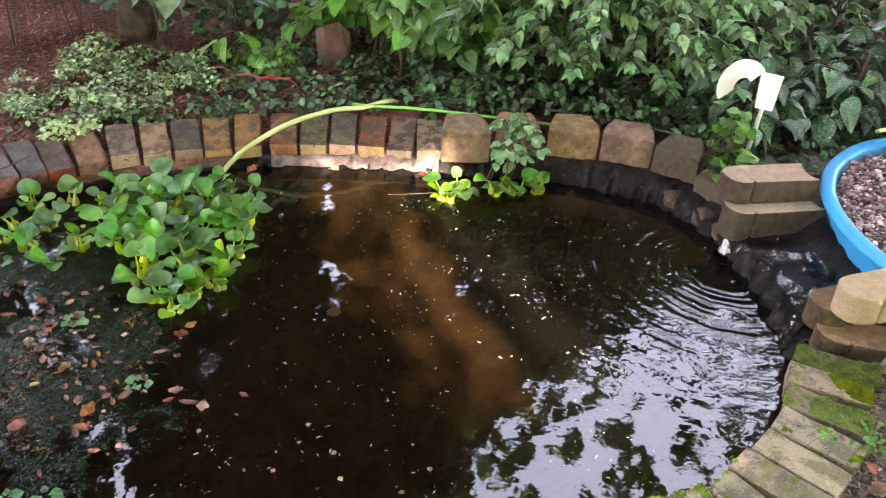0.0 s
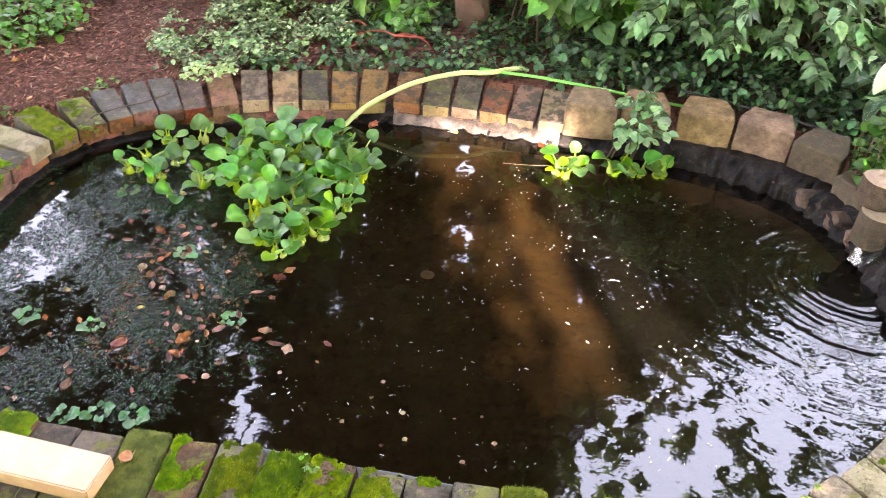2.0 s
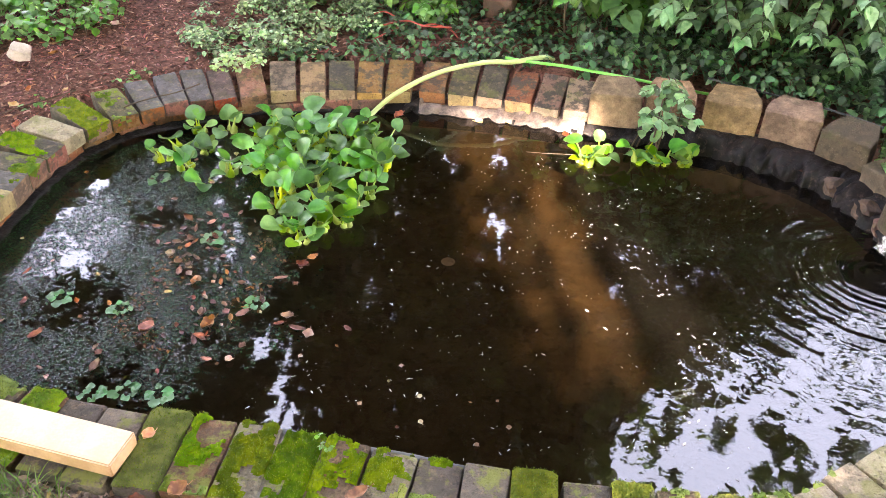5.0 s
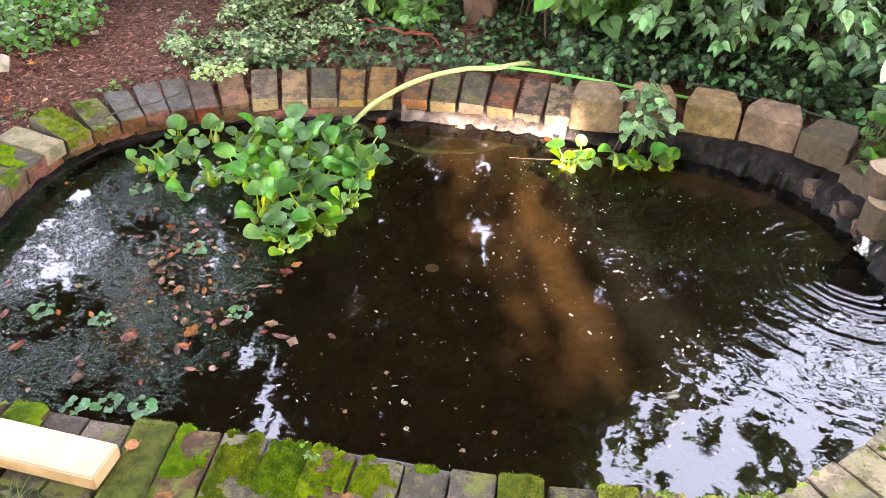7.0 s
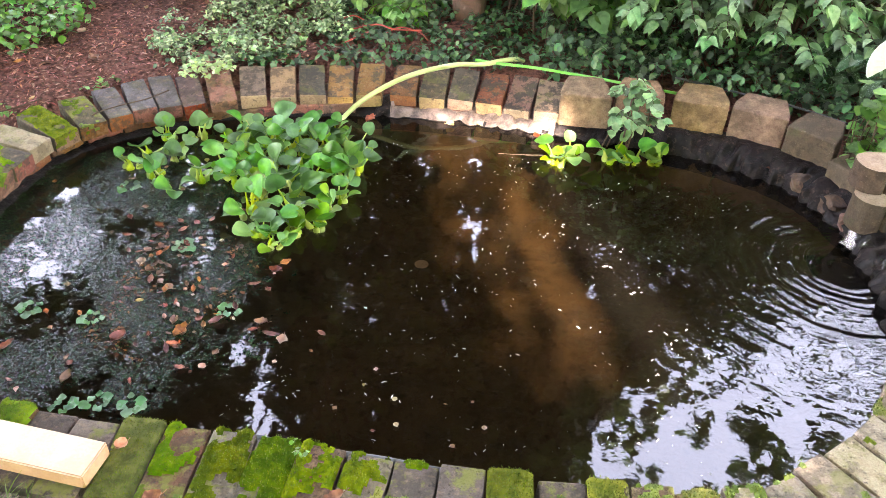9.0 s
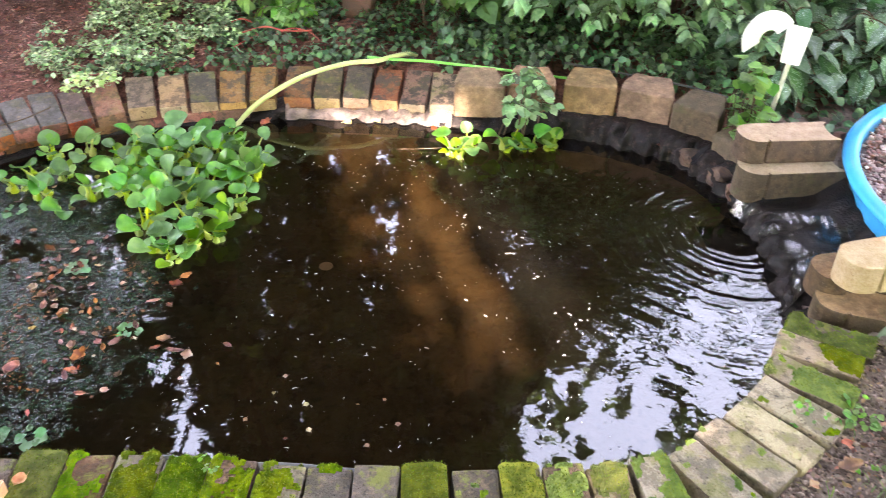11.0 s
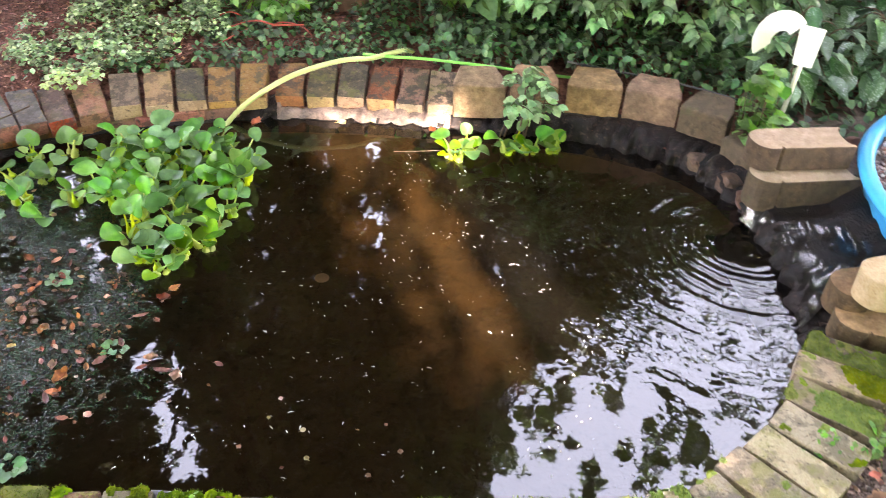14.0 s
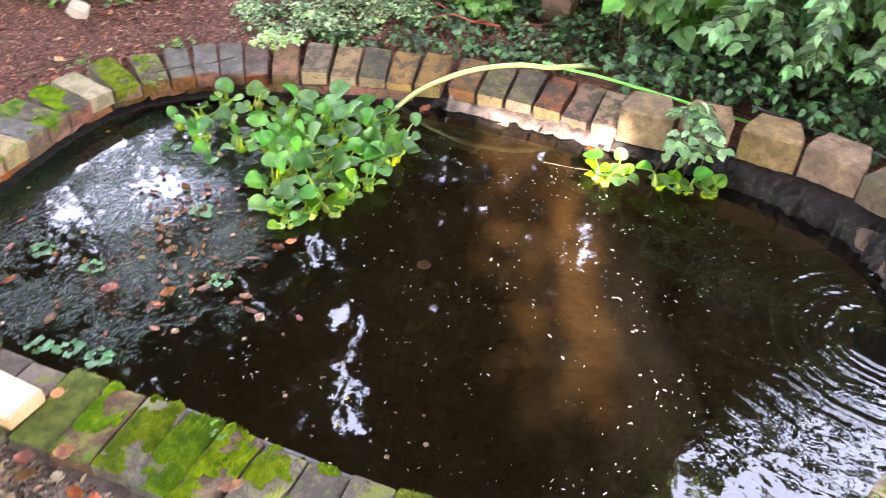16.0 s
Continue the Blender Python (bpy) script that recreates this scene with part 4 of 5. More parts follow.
RAFT = [(-0.82, 2.3), (-0.8, 2.55), (-0.52, 2.58), (-0.38, 2.46), (-0.34, 2.36), (-0.38, 2.15), (-0.34, 1.99), (-0.44, 1.9), (-0.58, 1.82), (-0.68, 1.89), (-0.7, 2.08), (-0.76, 2.16)]
rng = np.random.default_rng(4)
for k, (x, y) in enumerate(scatter(RAFT, 38, rng, 0.063)):
    hyacinth(x, y, rng.uniform(0.85, 1.12), k, int(rng.integers(6, 9)), "green water hyacinth with round glossy leaves and swollen stalks", "raft of water hyacinths")
for k, (x, y) in enumerate(((-1.11, 2.25), (-0.93, 2.12), (-0.86, 2.19), (-1.06, 2.45), (-0.95, 2.47), (-0.83, 2.44), (-1.01, 2.2), (-1.08, 2.33), (-0.98, 2.32))):
    hyacinth(x, y, rng.uniform(0.75, 1.05), 60 + k, int(rng.integers(4, 7)), "small water hyacinth at the raft's open side", "raft of water hyacinths", 0.4)
hyacinth(0.33, 2.42, 1.0, 97, 8, "pale yellow-green water hyacinth in the sun", "water hyacinths by the far edge", 0.5)
hyacinth(0.375, 2.45, 1.0, 98, 6, "pale yellow-green water hyacinth with upright leaves", "water hyacinths by the far edge", 0.4)
hyacinth(0.51, 2.46, 0.9, 92, 6, "small green water hyacinth", "water hyacinths by the far edge")
hyacinth(0.585, 2.45, 0.85, 94, 6, "small green water hyacinth", "water hyacinths by the far edge", 0.5)
hyacinth(0.675, 2.46, 0.9, 93, 7, "small yellow-green water hyacinth", "water hyacinths by the far edge", 0.7)

# ---- duckweed, frogbit and fallen leaves on the water ----
WEED = [(-1.42, 2.2), (-1.3, 2.28), (-1.12, 2.42), (-0.85, 2.45), (-0.66, 2.1), (-0.56, 1.85), (-0.42, 1.75), (-0.5, 1.6), (-0.35, 1.5), (-0.25, 1.38), (-0.5, 1.35), (-0.62, 1.22), (-0.75, 1.1), (-1.1, 1.12), (-1.3, 1.35), (-1.42, 1.7)]
rng = np.random.default_rng(8)
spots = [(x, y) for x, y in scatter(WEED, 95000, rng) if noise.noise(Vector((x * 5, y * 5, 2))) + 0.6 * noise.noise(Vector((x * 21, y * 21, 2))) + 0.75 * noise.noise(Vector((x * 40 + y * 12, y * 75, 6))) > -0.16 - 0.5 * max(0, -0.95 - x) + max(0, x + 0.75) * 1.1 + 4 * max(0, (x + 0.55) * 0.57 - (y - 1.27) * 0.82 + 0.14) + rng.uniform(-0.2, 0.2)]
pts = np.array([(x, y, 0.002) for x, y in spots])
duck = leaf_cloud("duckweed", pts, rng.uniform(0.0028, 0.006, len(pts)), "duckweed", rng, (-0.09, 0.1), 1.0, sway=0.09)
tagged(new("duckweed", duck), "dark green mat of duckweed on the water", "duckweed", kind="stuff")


rng = np.random.default_rng(18)
bits = [(x, y) for x, y in scatter([(-0.95, 1.4), (-0.92, 1.8), (-0.78, 2.02), (-0.64, 1.85), (-0.54, 1.7), (-0.56, 1.45), (-0.72, 1.3)], 1300, rng) if noise.noise(Vector((x * 6, y * 6, 5))) + 0.5 * noise.noise(Vector((x * 19, y * 19, 5))) > 0.12]
tagged(new("floating_debris", leaf_cloud("floating_debris", [(x, y, 0.0035) for x, y in bits], rng.uniform(0.004, 0.015, len(bits)), "dead", rng, (-0.2, 0.3), 0.6)), "small reddish scraps of leaves on the duckweed", "debris", kind="stuff")


def pad(seed, r):
    """One floating leaf, round with a notch."""
    verts, faces = [Vector((0, 0, 0.004))], []
    for s in range(14):
        b = 2 * math.pi * s / 14
        q = r * (0.5 if s == 7 else 1)
        verts.append(Vector((q * math.cos(b), q * math.sin(b), 0.004 + 0.003 * math.cos(3 * b + seed))))
    return mesh("leaf", verts, [(0, 1 + s, 1 + (s + 1) % 14) for s in range(14)], ["frogbit"], smooth=True)


PADS = [pad(k, 0.0095 + 0.002 * k) for k in range(4)]


def frogbit(x, y, seed):
    rng = np.random.default_rng(seed)
    plant = base("frogbit", (x, y, 0.0), "small rosette of floating green leaves", "water plant", "floating rosettes")
    for k in range(7):
        a, d = k * 0.95 + rng.normal(0, 0.2), rng.uniform(0.014, 0.03)
        child("leaf", PADS[rng.integers(4)], plant, Matrix.Translation((d * math.cos(a), d * math.sin(a), 0.003 * rng.random())) @ Matrix.Rotation(a, 4, "Z"))


for k, (x, y) in enumerate(((-1.119, 1.505), (-0.945, 1.484), (-0.802, 1.82), (-0.81, 1.2), (-0.731, 1.197), (-0.596, 1.547), (-0.886, 1.185), (-1.08, 2.12), (-0.99, 2.16))):
    frogbit(x, y, k)


def dead_leaf(seed, length, wide):
    """A curled fallen leaf with a stalk."""
    verts, faces, n = [], [], 11
    for k in range(n + 1):
        q = k / n
        w = wide * (1.05 - 0.1 * math.cos(q * 9 + seed)) * math.sin(math.pi * min(1, q * 0.94 + 0.05)) ** 0.8 * (1 + 0.4 * noise.noise(Vector((seed * 3.1, q * 6, 0))))
        for s in (-1, -0.5, 0, 0.5, 1):
            curl = (0.6 + 0.7 * noise.noise(Vector((seed + 0.4, 1, 0)))) * wide * abs(s) ** 1.5 + (0.3 + 0.5 * noise.noise(Vector((seed, 4, 0)))) * length * (q - 0.5) ** 2
            verts.append((s * w, (q - 0.5) * length, curl + 0.002 * noise.noise(Vector((s * 3, q * 6, seed)))))
    for k in range(n):
        for s in range(4):
            a = k * 5 + s
            faces.append((a, a + 1, a + 6, a + 5))
    v, f = tube_data([(0, -length / 2, 0.002), (0.002, -length * 0.7, 0.004), (0.004, -length * 0.8, 0.004)], 0.0009, 5)
    k0 = len(verts)
    return mesh("fallen_leaf", verts + v, faces + [tuple(i + k0 for i in q) for q in f], ["dead" if seed % 4 else "dead_pale"], smooth=True)


DEAD = [dead_leaf(k, 0.036 + 0.008 * (k % 4), 0.01 + 0.005 * (k % 3)) for k in range(12)]


def drop_leaf(x, y, z, rng, size=1.0, which=None, group="leaves afloat"):
    k = int(rng.integers(12)) if which is None else which
    ob = new("fallen_leaf", DEAD[k])
    ob.matrix_world = Matrix.Translation((x, y, z)) @ Matrix.Rotation(rng.uniform(0, 6.28), 4, "Z") @ Matrix.Rotation(rng.normal(0, 0.12), 4, "X") @ Matrix.Scale(size, 4)
    tagged(ob, ("pale tan" if k % 4 == 0 else "reddish-brown") + (" curled leaf afloat on the pond" if z < 0.02 else " fallen leaf lying on the ground"), "leaf", group)


rng = np.random.default_rng(15)
LEAVES = [(-0.5, 1.73), (-0.48, 1.76), (-0.46, 1.46), (-0.44, 1.44), (-0.5, 1.5), (-0.66, 1.33), (-0.6, 1.33), (-0.74, 1.55), (-0.84, 1.56), (-0.7, 1.46), (-0.9, 1.72), (-0.95, 1.78), (-0.98, 1.85), (-1.06, 1.62), (-0.92, 1.27),
          (-0.95, 1.34), (-1.12, 1.36), (-0.78, 1.62), (-0.82, 1.68), (-0.88, 1.8), (-0.7, 1.42), (-0.72, 1.38), (-0.62, 1.5), (-0.58, 1.56), (-0.84, 1.42), (-0.9, 1.9), (-1.0, 1.95), (-1.2, 1.48), (-0.56, 1.65), (-1.25, 1.6), (-1.02, 1.22)]
for x, y in LEAVES:
    drop_leaf(x + rng.normal(0, 0.006), y + rng.normal(0, 0.006), 0.005, rng, rng.uniform(0.45, 0.85))
for x, y in scatter([(-0.92, 1.45), (-0.9, 1.85), (-0.74, 2.0), (-0.5, 1.75), (-0.5, 1.45), (-0.68, 1.3)], 36, rng, 0.03):
    drop_leaf(x, y, 0.004, rng, rng.uniform(0.22, 0.5))
for x, y in scatter([(-0.95, 1.78), (-0.86, 1.95), (-0.78, 1.95), (-0.72, 1.75), (-0.66, 1.55), (-0.58, 1.42), (-0.7, 1.4), (-0.85, 1.6)], 44, rng, 0.022):
    drop_leaf(x, y, 0.004, rng, rng.uniform(0.25, 0.6), int(rng.choice([1, 2, 3, 5, 6, 7, 9])))
for x, y in scatter(WEED, 34, rng, 0.05):
    drop_leaf(x, y, 0.005, rng, rng.uniform(0.22, 0.5))
for x, y in scatter([(-0.4, 1.05), (0.1, 1.02), (0.12, 1.3), (-0.2, 1.4)], 14, rng, 0.04):
    drop_leaf(x, y, 0.003, rng, rng.uniform(0.2, 0.36), int(rng.choice([0, 4, 8, 5])), "bits afloat")
# Floating flecks, many of them in place of sky glints on wavelets.
spots = [(x, y) for x, y in scatter([(-0.6, 1.1), (0.6, 1.05), (1.0, 1.6), (1.0, 2.2), (0.3, 2.5), (-0.3, 2.55), (-0.35, 1.6)], 1250, rng) if noise.noise(Vector((x * 5, y * 5, 9))) + 0.5 * noise.noise(Vector((x * 17, y * 17, 9))) > -0.05]
tagged(new("floating_specks", leaf_cloud("floating_specks", [(x, y, 0.0015) for x, y in spots], rng.uniform(0.004, 0.014, len(spots)) * rng.uniform(0.3, 1.2, len(spots)), "glint_fleck", rng, (-0.05, 0.05), 0.22, sway=0.05)), "pale flecks and bubbles, many standing in for glints of sky on the pond", "flecks", kind="stuff")
for x, y in ((-0.36, 2.66), (-0.06, 2.65), (0.26, 2.6), (0.05, 2.66)):
    drop_leaf(x, y, 0.006, rng, 0.8)


# ---- hoses, board and small things on the bank ----
tagged(new("garden_hose", tube("garden_hose", [(-0.52, 2.55, -0.09), (-0.5, 2.61, -0.04), (-0.45, 2.68, 0.015), (-0.36, 2.71, 0.085), (-0.22, 2.75, 0.15), (-0.06, 2.8, 0.178), (0.05, 2.835, 0.172),
                                               (0.12, 2.89, 0.165), (0.18, 2.97, 0.14), (0.22, 3.06, 0.09)], 0.0092, "hose")), "pale yellow-green hose arching over the bricks into the water", "garden hose")
tagged(new("garden_hose", tube("garden_hose", [(0.02, 2.88, 0.168), (0.12, 2.86, 0.166), (0.24, 2.855, 0.16), (0.36, 2.84, 0.152), (0.5, 2.82, 0.142), (0.66, 2.79, 0.13), (0.85, 2.8, 0.1)], 0.0055, "green_hose")), "thin bright green hose behind the concrete blocks", "garden hose")
tagged(new("garden_hose", tube("garden_hose", [(1.95, 2.44, 0.226), (2.05, 2.46, 0.226), (2.3, 2.46, 0.222), (2.5, 2.4, 0.218), (2.8, 2.45, 0.12)], 0.0085, "hose")), "pale yellow-green hose lying over the tub's rim", "garden hose")
tagged(new("irrigation_tube", tube("irrigation_tube", [(0.76, 2.76, 0.19), (0.85, 2.75, 0.175), (1.0, 2.7, 0.165), (1.15, 2.62, 0.165), (1.3, 2.55, 0.15), (1.42, 2.5, 0.13)], 0.004, "tubing")), "thin black irrigation tube behind the blocks", "tube")


tagged(new("straw", tube("straw", [(0.12, 2.46, 0.004), (0.2, 2.455, 0.006), (0.29, 2.45, 0.012)], 0.0009, "straw", 5)), "thin pale straw floating by a water hyacinth", "straw")
edge_line = [on_outline(length_at(-0.45, 1.02) + 0.5 * k / 12) for k in range(13)]
tagged(new("liner_edge", tube("liner_edge", [(p - o * (0.022 if 0 < k < 12 else 0.0)).to_tuple()[:2] + (0.092 + 0.004 * math.sin(k),) for k, (p, o) in enumerate(edge_line)], 0.009, "liner_grey", 8, 3)), "grey rolled edge of liner along the near bricks", "pond liner", kind="structure")


def plank(at, turn, size):
    """A sawn board with eased edges."""
    bm = bmesh.new()
    bmesh.ops.create_cube(bm, size=1)
    for v in bm.verts:
        v.co = Vector((v.co.x * size[0], v.co.y * size[1], v.co.z * size[2]))
    bmesh.ops.bevel(bm, geom=bm.edges[:], offset=0.003, segments=2, affect="EDGES")
    me = shape("board", bm, "timber", False)
    # Sides and ends take a darker orange than the top.
    me.materials.append(M["board_side"])
    for f in me.polygons:
        if abs(f.normal.z) < 0.6:
            f.material_index = 1
    ob = new("board", me)
    ob.matrix_world = pose(*at, 0, 0, turn)
    return tagged(ob, "pale sawn softwood board lying on the bricks", "board")


plank((-1.11, 0.992, 0.146), -10, (0.9, 0.089, 0.036))
for at, size, mt, label in (((-1.815, 2.70, 0.15), (0.05, 0.038, 0.035), "rock", "pale rough stone on the bark mulch"),
                            ((-0.04, 3.5, 0.17), (0.08, 0.05, 0.16), "rust_rock", "upright rust-brown rock among the ivy"),
                            ((-0.93, 3.85, 0.16), (0.09, 0.06, 0.11), "tan_rock", "tan rock at the back of the bed"),
                            ((-0.34, 4.0, 0.2), (0.12, 0.07, 0.1), "rust_rock", "brown rock at the back of the bed"),
                            ((1.155, 0.885, 0.12), (0.03, 0.02, 0.017), "orange_rock", "small orange-brown stone on the soil"),
                            ((0.875, 0.81, 0.118), (0.017, 0.014, 0.012), "slate_rock", "small blue-grey stone on the soil"),
                            ((1.62, 2.28, 0.12), (0.035, 0.025, 0.02), "rust_rock", "small reddish stone behind the blocks"),
                            ((1.14, 2.315, 0.026), (0.05, 0.04, 0.034), "tan_rock", "brown stone wrapped by the liner at the water's edge"),
                            ((1.19, 2.18, 0.03), (0.045, 0.036, 0.032), "tan_rock", "brown stone half under the liner beside the spill"),
                            ((1.205, 2.09, 0.032), (0.036, 0.03, 0.026), "rust_rock", "small brown stone at the foot of the stacked blocks")):
    ob = new("stone", lumpy("stone", size, mt, at[0] * 7))
    ob.location = at
    tagged(ob, label, "stone")


def log_slice(at, radius, height):
    bm = bmesh.new()
    bmesh.ops.create_cone(bm, cap_ends=True, segments=32, radius1=radius * 1.03, radius2=radius, depth=height)
    bmesh.ops.bevel(bm, geom=[e for e in bm.edges if e.calc_face_angle(0) > 0.9], offset=0.005, segments=2, affect="EDGES")
    for v in bm.verts:
        v.co += 0.006 * noise.noise_vector(v.co * 12)
    me = shape("log_slice", bm, "pink_top")
    me.materials.append(M["concrete"])
    for f in me.polygons:
        if f.normal.z < 0.25:
            f.material_index = 1
    return me


# A slice of log: pale pinkish top, tan side.
ob = new("round_block", log_slice(0, 0.072, 0.075))
ob.location = (1.385, 1.135, 0.132)
tagged(ob, "round log slice with a pale pinkish top on the soil", "concrete block")

# marker on a stake: a small board and a bent white strip
marker = base("plant_marker", (1.443, 2.426, 0.1), "white plastic plant marker on a thin stake", "plant marker")
v, f = tube_data([(-0.012, 0, -0.05), (0.0, 0.004, 0.12), (0.012, 0.008, 0.27)], 0.008, 8)
child("stake", mesh("stake", v, f, ["white"], smooth=True), marker)
bm = bmesh.new()
bmesh.ops.create_cube(bm, size=1)
for q in bm.verts:
    q.co = Vector((q.co.x * (0.075 + 0.02 * q.co.z), q.co.y * 0.008, q.co.z * 0.125))
bmesh.ops.bevel(bm, geom=bm.edges[:], offset=0.002, segments=2, affect="EDGES")
child("board", shape("board", bm, "white", False), marker, pose(0.006, -0.004, 0.295, -22, 10, -8))
verts, faces, n = [], [], 18
for k in range(n + 1):
    q = k / n
    a = math.pi * (0.2 + 0.98 * q)
    inner, outer = 0.022 + 0.012 * q, 0.084 + 0.01 * q
    for r in (inner, outer):
        for w in (-0.006, 0.006):
            verts.append((-0.042 + r * math.cos(a), w + 0.03 * q * q, 0.295 + 1.05 * r * math.sin(a)))
for k in range(n):
    for a, b in ((0, 1), (1, 3), (3, 2), (2, 0)):
        faces.append((4 * k + a, 4 * k + b, 4 * k + 4 + b, 4 * k + 4 + a))
faces += [(0, 2, 3, 1), (4 * n, 4 * n + 1, 4 * n + 3, 4 * n + 2)]
child("bent_strip", mesh("bent_strip", verts, faces, ["white"], smooth=False), marker, pose(0, 0.012, 0.0, -12, 0, 0))


# ---- low plants and shrubs of the far bank ----
def patch_of(name, poly, count, size, material, label, category, seed, height=(0.0, 0.06), tilt=(-0.1, 0.8), width=1.0, stems=0, gaps=0.0):
    """Low growth over a plan polygon: layered leaves with short stems."""
    rng = np.random.default_rng(seed)
    spots = np.array([p for p in scatter(poly, count, rng) if noise.noise(Vector((p[0] * 7, p[1] * 7, seed))) + 0.5 * noise.noise(Vector((p[0] * 21, p[1] * 21, seed))) > gaps - 1])
    hump = np.array([0.5 + 0.5 * noise.noise(Vector((x * 6, y * 6, seed))) for x, y in spots])
    z = np.array([ground_z(x, y) for x, y in spots]) + height[0] + (height[1] - height[0]) * np.clip(hump + rng.uniform(-0.35, 0.35, len(spots)), 0, 1.2)
    plant = base(name, (0, 0, 0), label, category)
    ob = child("foliage", leaf_cloud("foliage", np.column_stack([spots, z]), rng.uniform(size[0], size[1], len(spots)), material, rng, tilt, width), plant)
    ob["kind"] = "stuff"
    if stems:
        verts, faces = [], []
        for k in range(stems):
            x, y = spots[k]
            g, top = ground_z(x, y), z[k]
            v, f = tube_data([(x, y, g - 0.01), (x + rng.normal(0, 0.01), y + rng.normal(0, 0.01), (g + top) / 2), (x + rng.normal(0, 0.01), y, top)], 0.0018, 4)
            k0 = len(verts)
            verts += v
            faces += [tuple(i + k0 for i in q) for q in f]
        child("stem_mass", mesh("stem_mass", verts, faces, ["twig"]), plant)["kind"] = "stuff"
    return plant


patch_of("dead_nettle", [(-1.3, 2.95), (-1.3, 3.3), (-1.05, 3.75), (-0.6, 3.6), (-0.5, 3.15), (-0.8, 2.9), (-1.12, 2.82)], 5200, (0.013, 0.028), "nettle", "pale variegated groundcover with small leaves", "groundcover", 31, (0.0, 0.08), (-0.3, 1.0), 1.0, 120, 0.93)
patch_of("dead_nettle", [(-1.08, 2.7), (-0.92, 2.68), (-0.86, 2.74), (-0.92, 2.84), (-1.05, 2.82)], 150, (0.014, 0.027), "pale_leaf", "tuft of pale leaves hanging over the bricks", "groundcover", 32, (0.035, 0.075), (-0.2, 0.6), 1.05)
patch_of("groundcover", [(-2.7, 2.75), (-1.85, 2.82), (-1.62, 3.05), (-1.7, 3.5), (-3.0, 3.6)], 2900, (0.022, 0.045), "bright", "fresh green groundcover beside the mulch", "groundcover", 33, (0.01, 0.13), (-0.2, 0.8), 1.0, 100, 0.8)
patch_of("ivy", [(-1.25, 2.82), (-0.9, 2.84), (-0.3, 2.92), (0.3, 2.9), (0.3, 3.6), (-0.2, 3.9), (-0.7, 3.7), (-0.6, 3.1), (-0.85, 2.95)], 2700, (0.018, 0.04), "ivy", "dark green ivy creeping over the soil", "ivy", 34, (0.005, 0.07), (-0.2, 1.1), 0.85, 80, 0.72)
patch_of("ivy", [(0.3, 2.86), (0.75, 2.8), (1.1, 2.66), (1.35, 2.56), (1.4, 2.9), (1.3, 3.5), (0.3, 3.6)], 3900, (0.02, 0.048), "ivy", "dense dark ivy behind the concrete blocks", "ivy", 35, (0.02, 0.16), (-0.2, 1.2), 0.8, 120, 0.6)
patch_of("ivy", [(-0.7, 3.7), (0.3, 3.6), (1.4, 3.5), (2.8, 3.4), (3.2, 4.9), (-2.8, 5.0), (-1.5, 4.3)], 5200, (0.04, 0.07), "ivy", "dark undergrowth at the back of the bed", "undergrowth", 38, (0.02, 0.3), (0.0, 1.0), 1.1, 120)
patch_of("ivy", [(1.2, 2.55), (1.5, 2.25), (1.75, 2.4), (2.3, 2.6), (2.6, 2.7), (2.4, 3.2), (1.4, 3.0)], 900, (0.025, 0.045), "ivy", "sparse dark ivy on the soil behind the blocks", "ivy", 39, (0.0, 0.05), (0.0, 0.7), 1.15)
patch_of("weed", [(1.24, 2.3), (1.36, 2.22), (1.37, 2.36), (1.32, 2.44)], 90, (0.035, 0.06), "bright", "bright green weed climbing the marker's stake", "weed", 36, (0.02, 0.17), (-0.3, 0.7), 1.2, 14)
patch_of("weed", [(1.27, 2.33), (1.355, 2.33), (1.355, 2.4), (1.27, 2.4)], 46, (0.035, 0.058), "bright", "fresh green leaves twining up the marker", "weed", 43, (0.1, 0.27), (-0.2, 0.8), 1.15, 14)
patch_of("creeper", [(1.82, 2.0), (2.1, 1.75), (2.6, 1.9), (2.4, 2.35), (1.95, 2.3)], 1300, (0.02, 0.036), "bright", "round-leaved creeper growing in the gravel", "creeper", 37, (0.1, 0.19), (-0.2, 0.6), 1.3, 60)


def shrub(name, at, branches, reach, leaf, material, label, category, seed, spread=(-1.3, 1.3), rise=(0.25, 0.9), per=14, droop=0.5, pinnate=True, width=1.0, heading=-math.pi / 2):
    """A leafy shrub: arching stems from one foot, with leaves in two ranks along their upper parts."""
    rng = np.random.default_rng(seed)
    plant = base(name, at, label, category)
    spots, sizes, aims = [], [], []
    for _ in range(branches):
        a, up, r = heading + rng.uniform(*spread), rng.uniform(*rise), rng.uniform(*reach)
        foot = Vector((rng.normal(0, 0.05), rng.normal(0, 0.05), -0.05))
        tip = Vector((r * math.cos(a), r * math.sin(a), up * (1 - droop * 0.5)))
        mid = foot.lerp(tip, 0.5) + Vector((0, 0, up * 0.55))
        line = spline([foot, mid, tip], 10)
        v, f = tube_data(line, list(np.linspace(0.005, 0.0015, len(line)) * min(1, reach[1] * 5)), 5)
        child("stem", mesh("stem", v, f, ["twig"], smooth=True), plant)
        for k in range(per):
            q = 0.35 + 0.65 * k / (per - 1)
            i = min(int(q * (len(line) - 1)), len(line) - 2)
            p = line[i].lerp(line[i + 1], q * (len(line) - 1) - i)
            way = line[i + 1] - line[i]
            yaw = math.atan2(way.y, way.x) - math.pi / 2
            for sgn in ((-1, 1) if pinnate else (rng.choice([-1, 1]),)):
                spots.append(p)
                sizes.append(rng.uniform(*leaf))
                aims.append(yaw + (sgn * rng.uniform(0.7, 1.2) if k < per - 1 else sgn * 0.3))
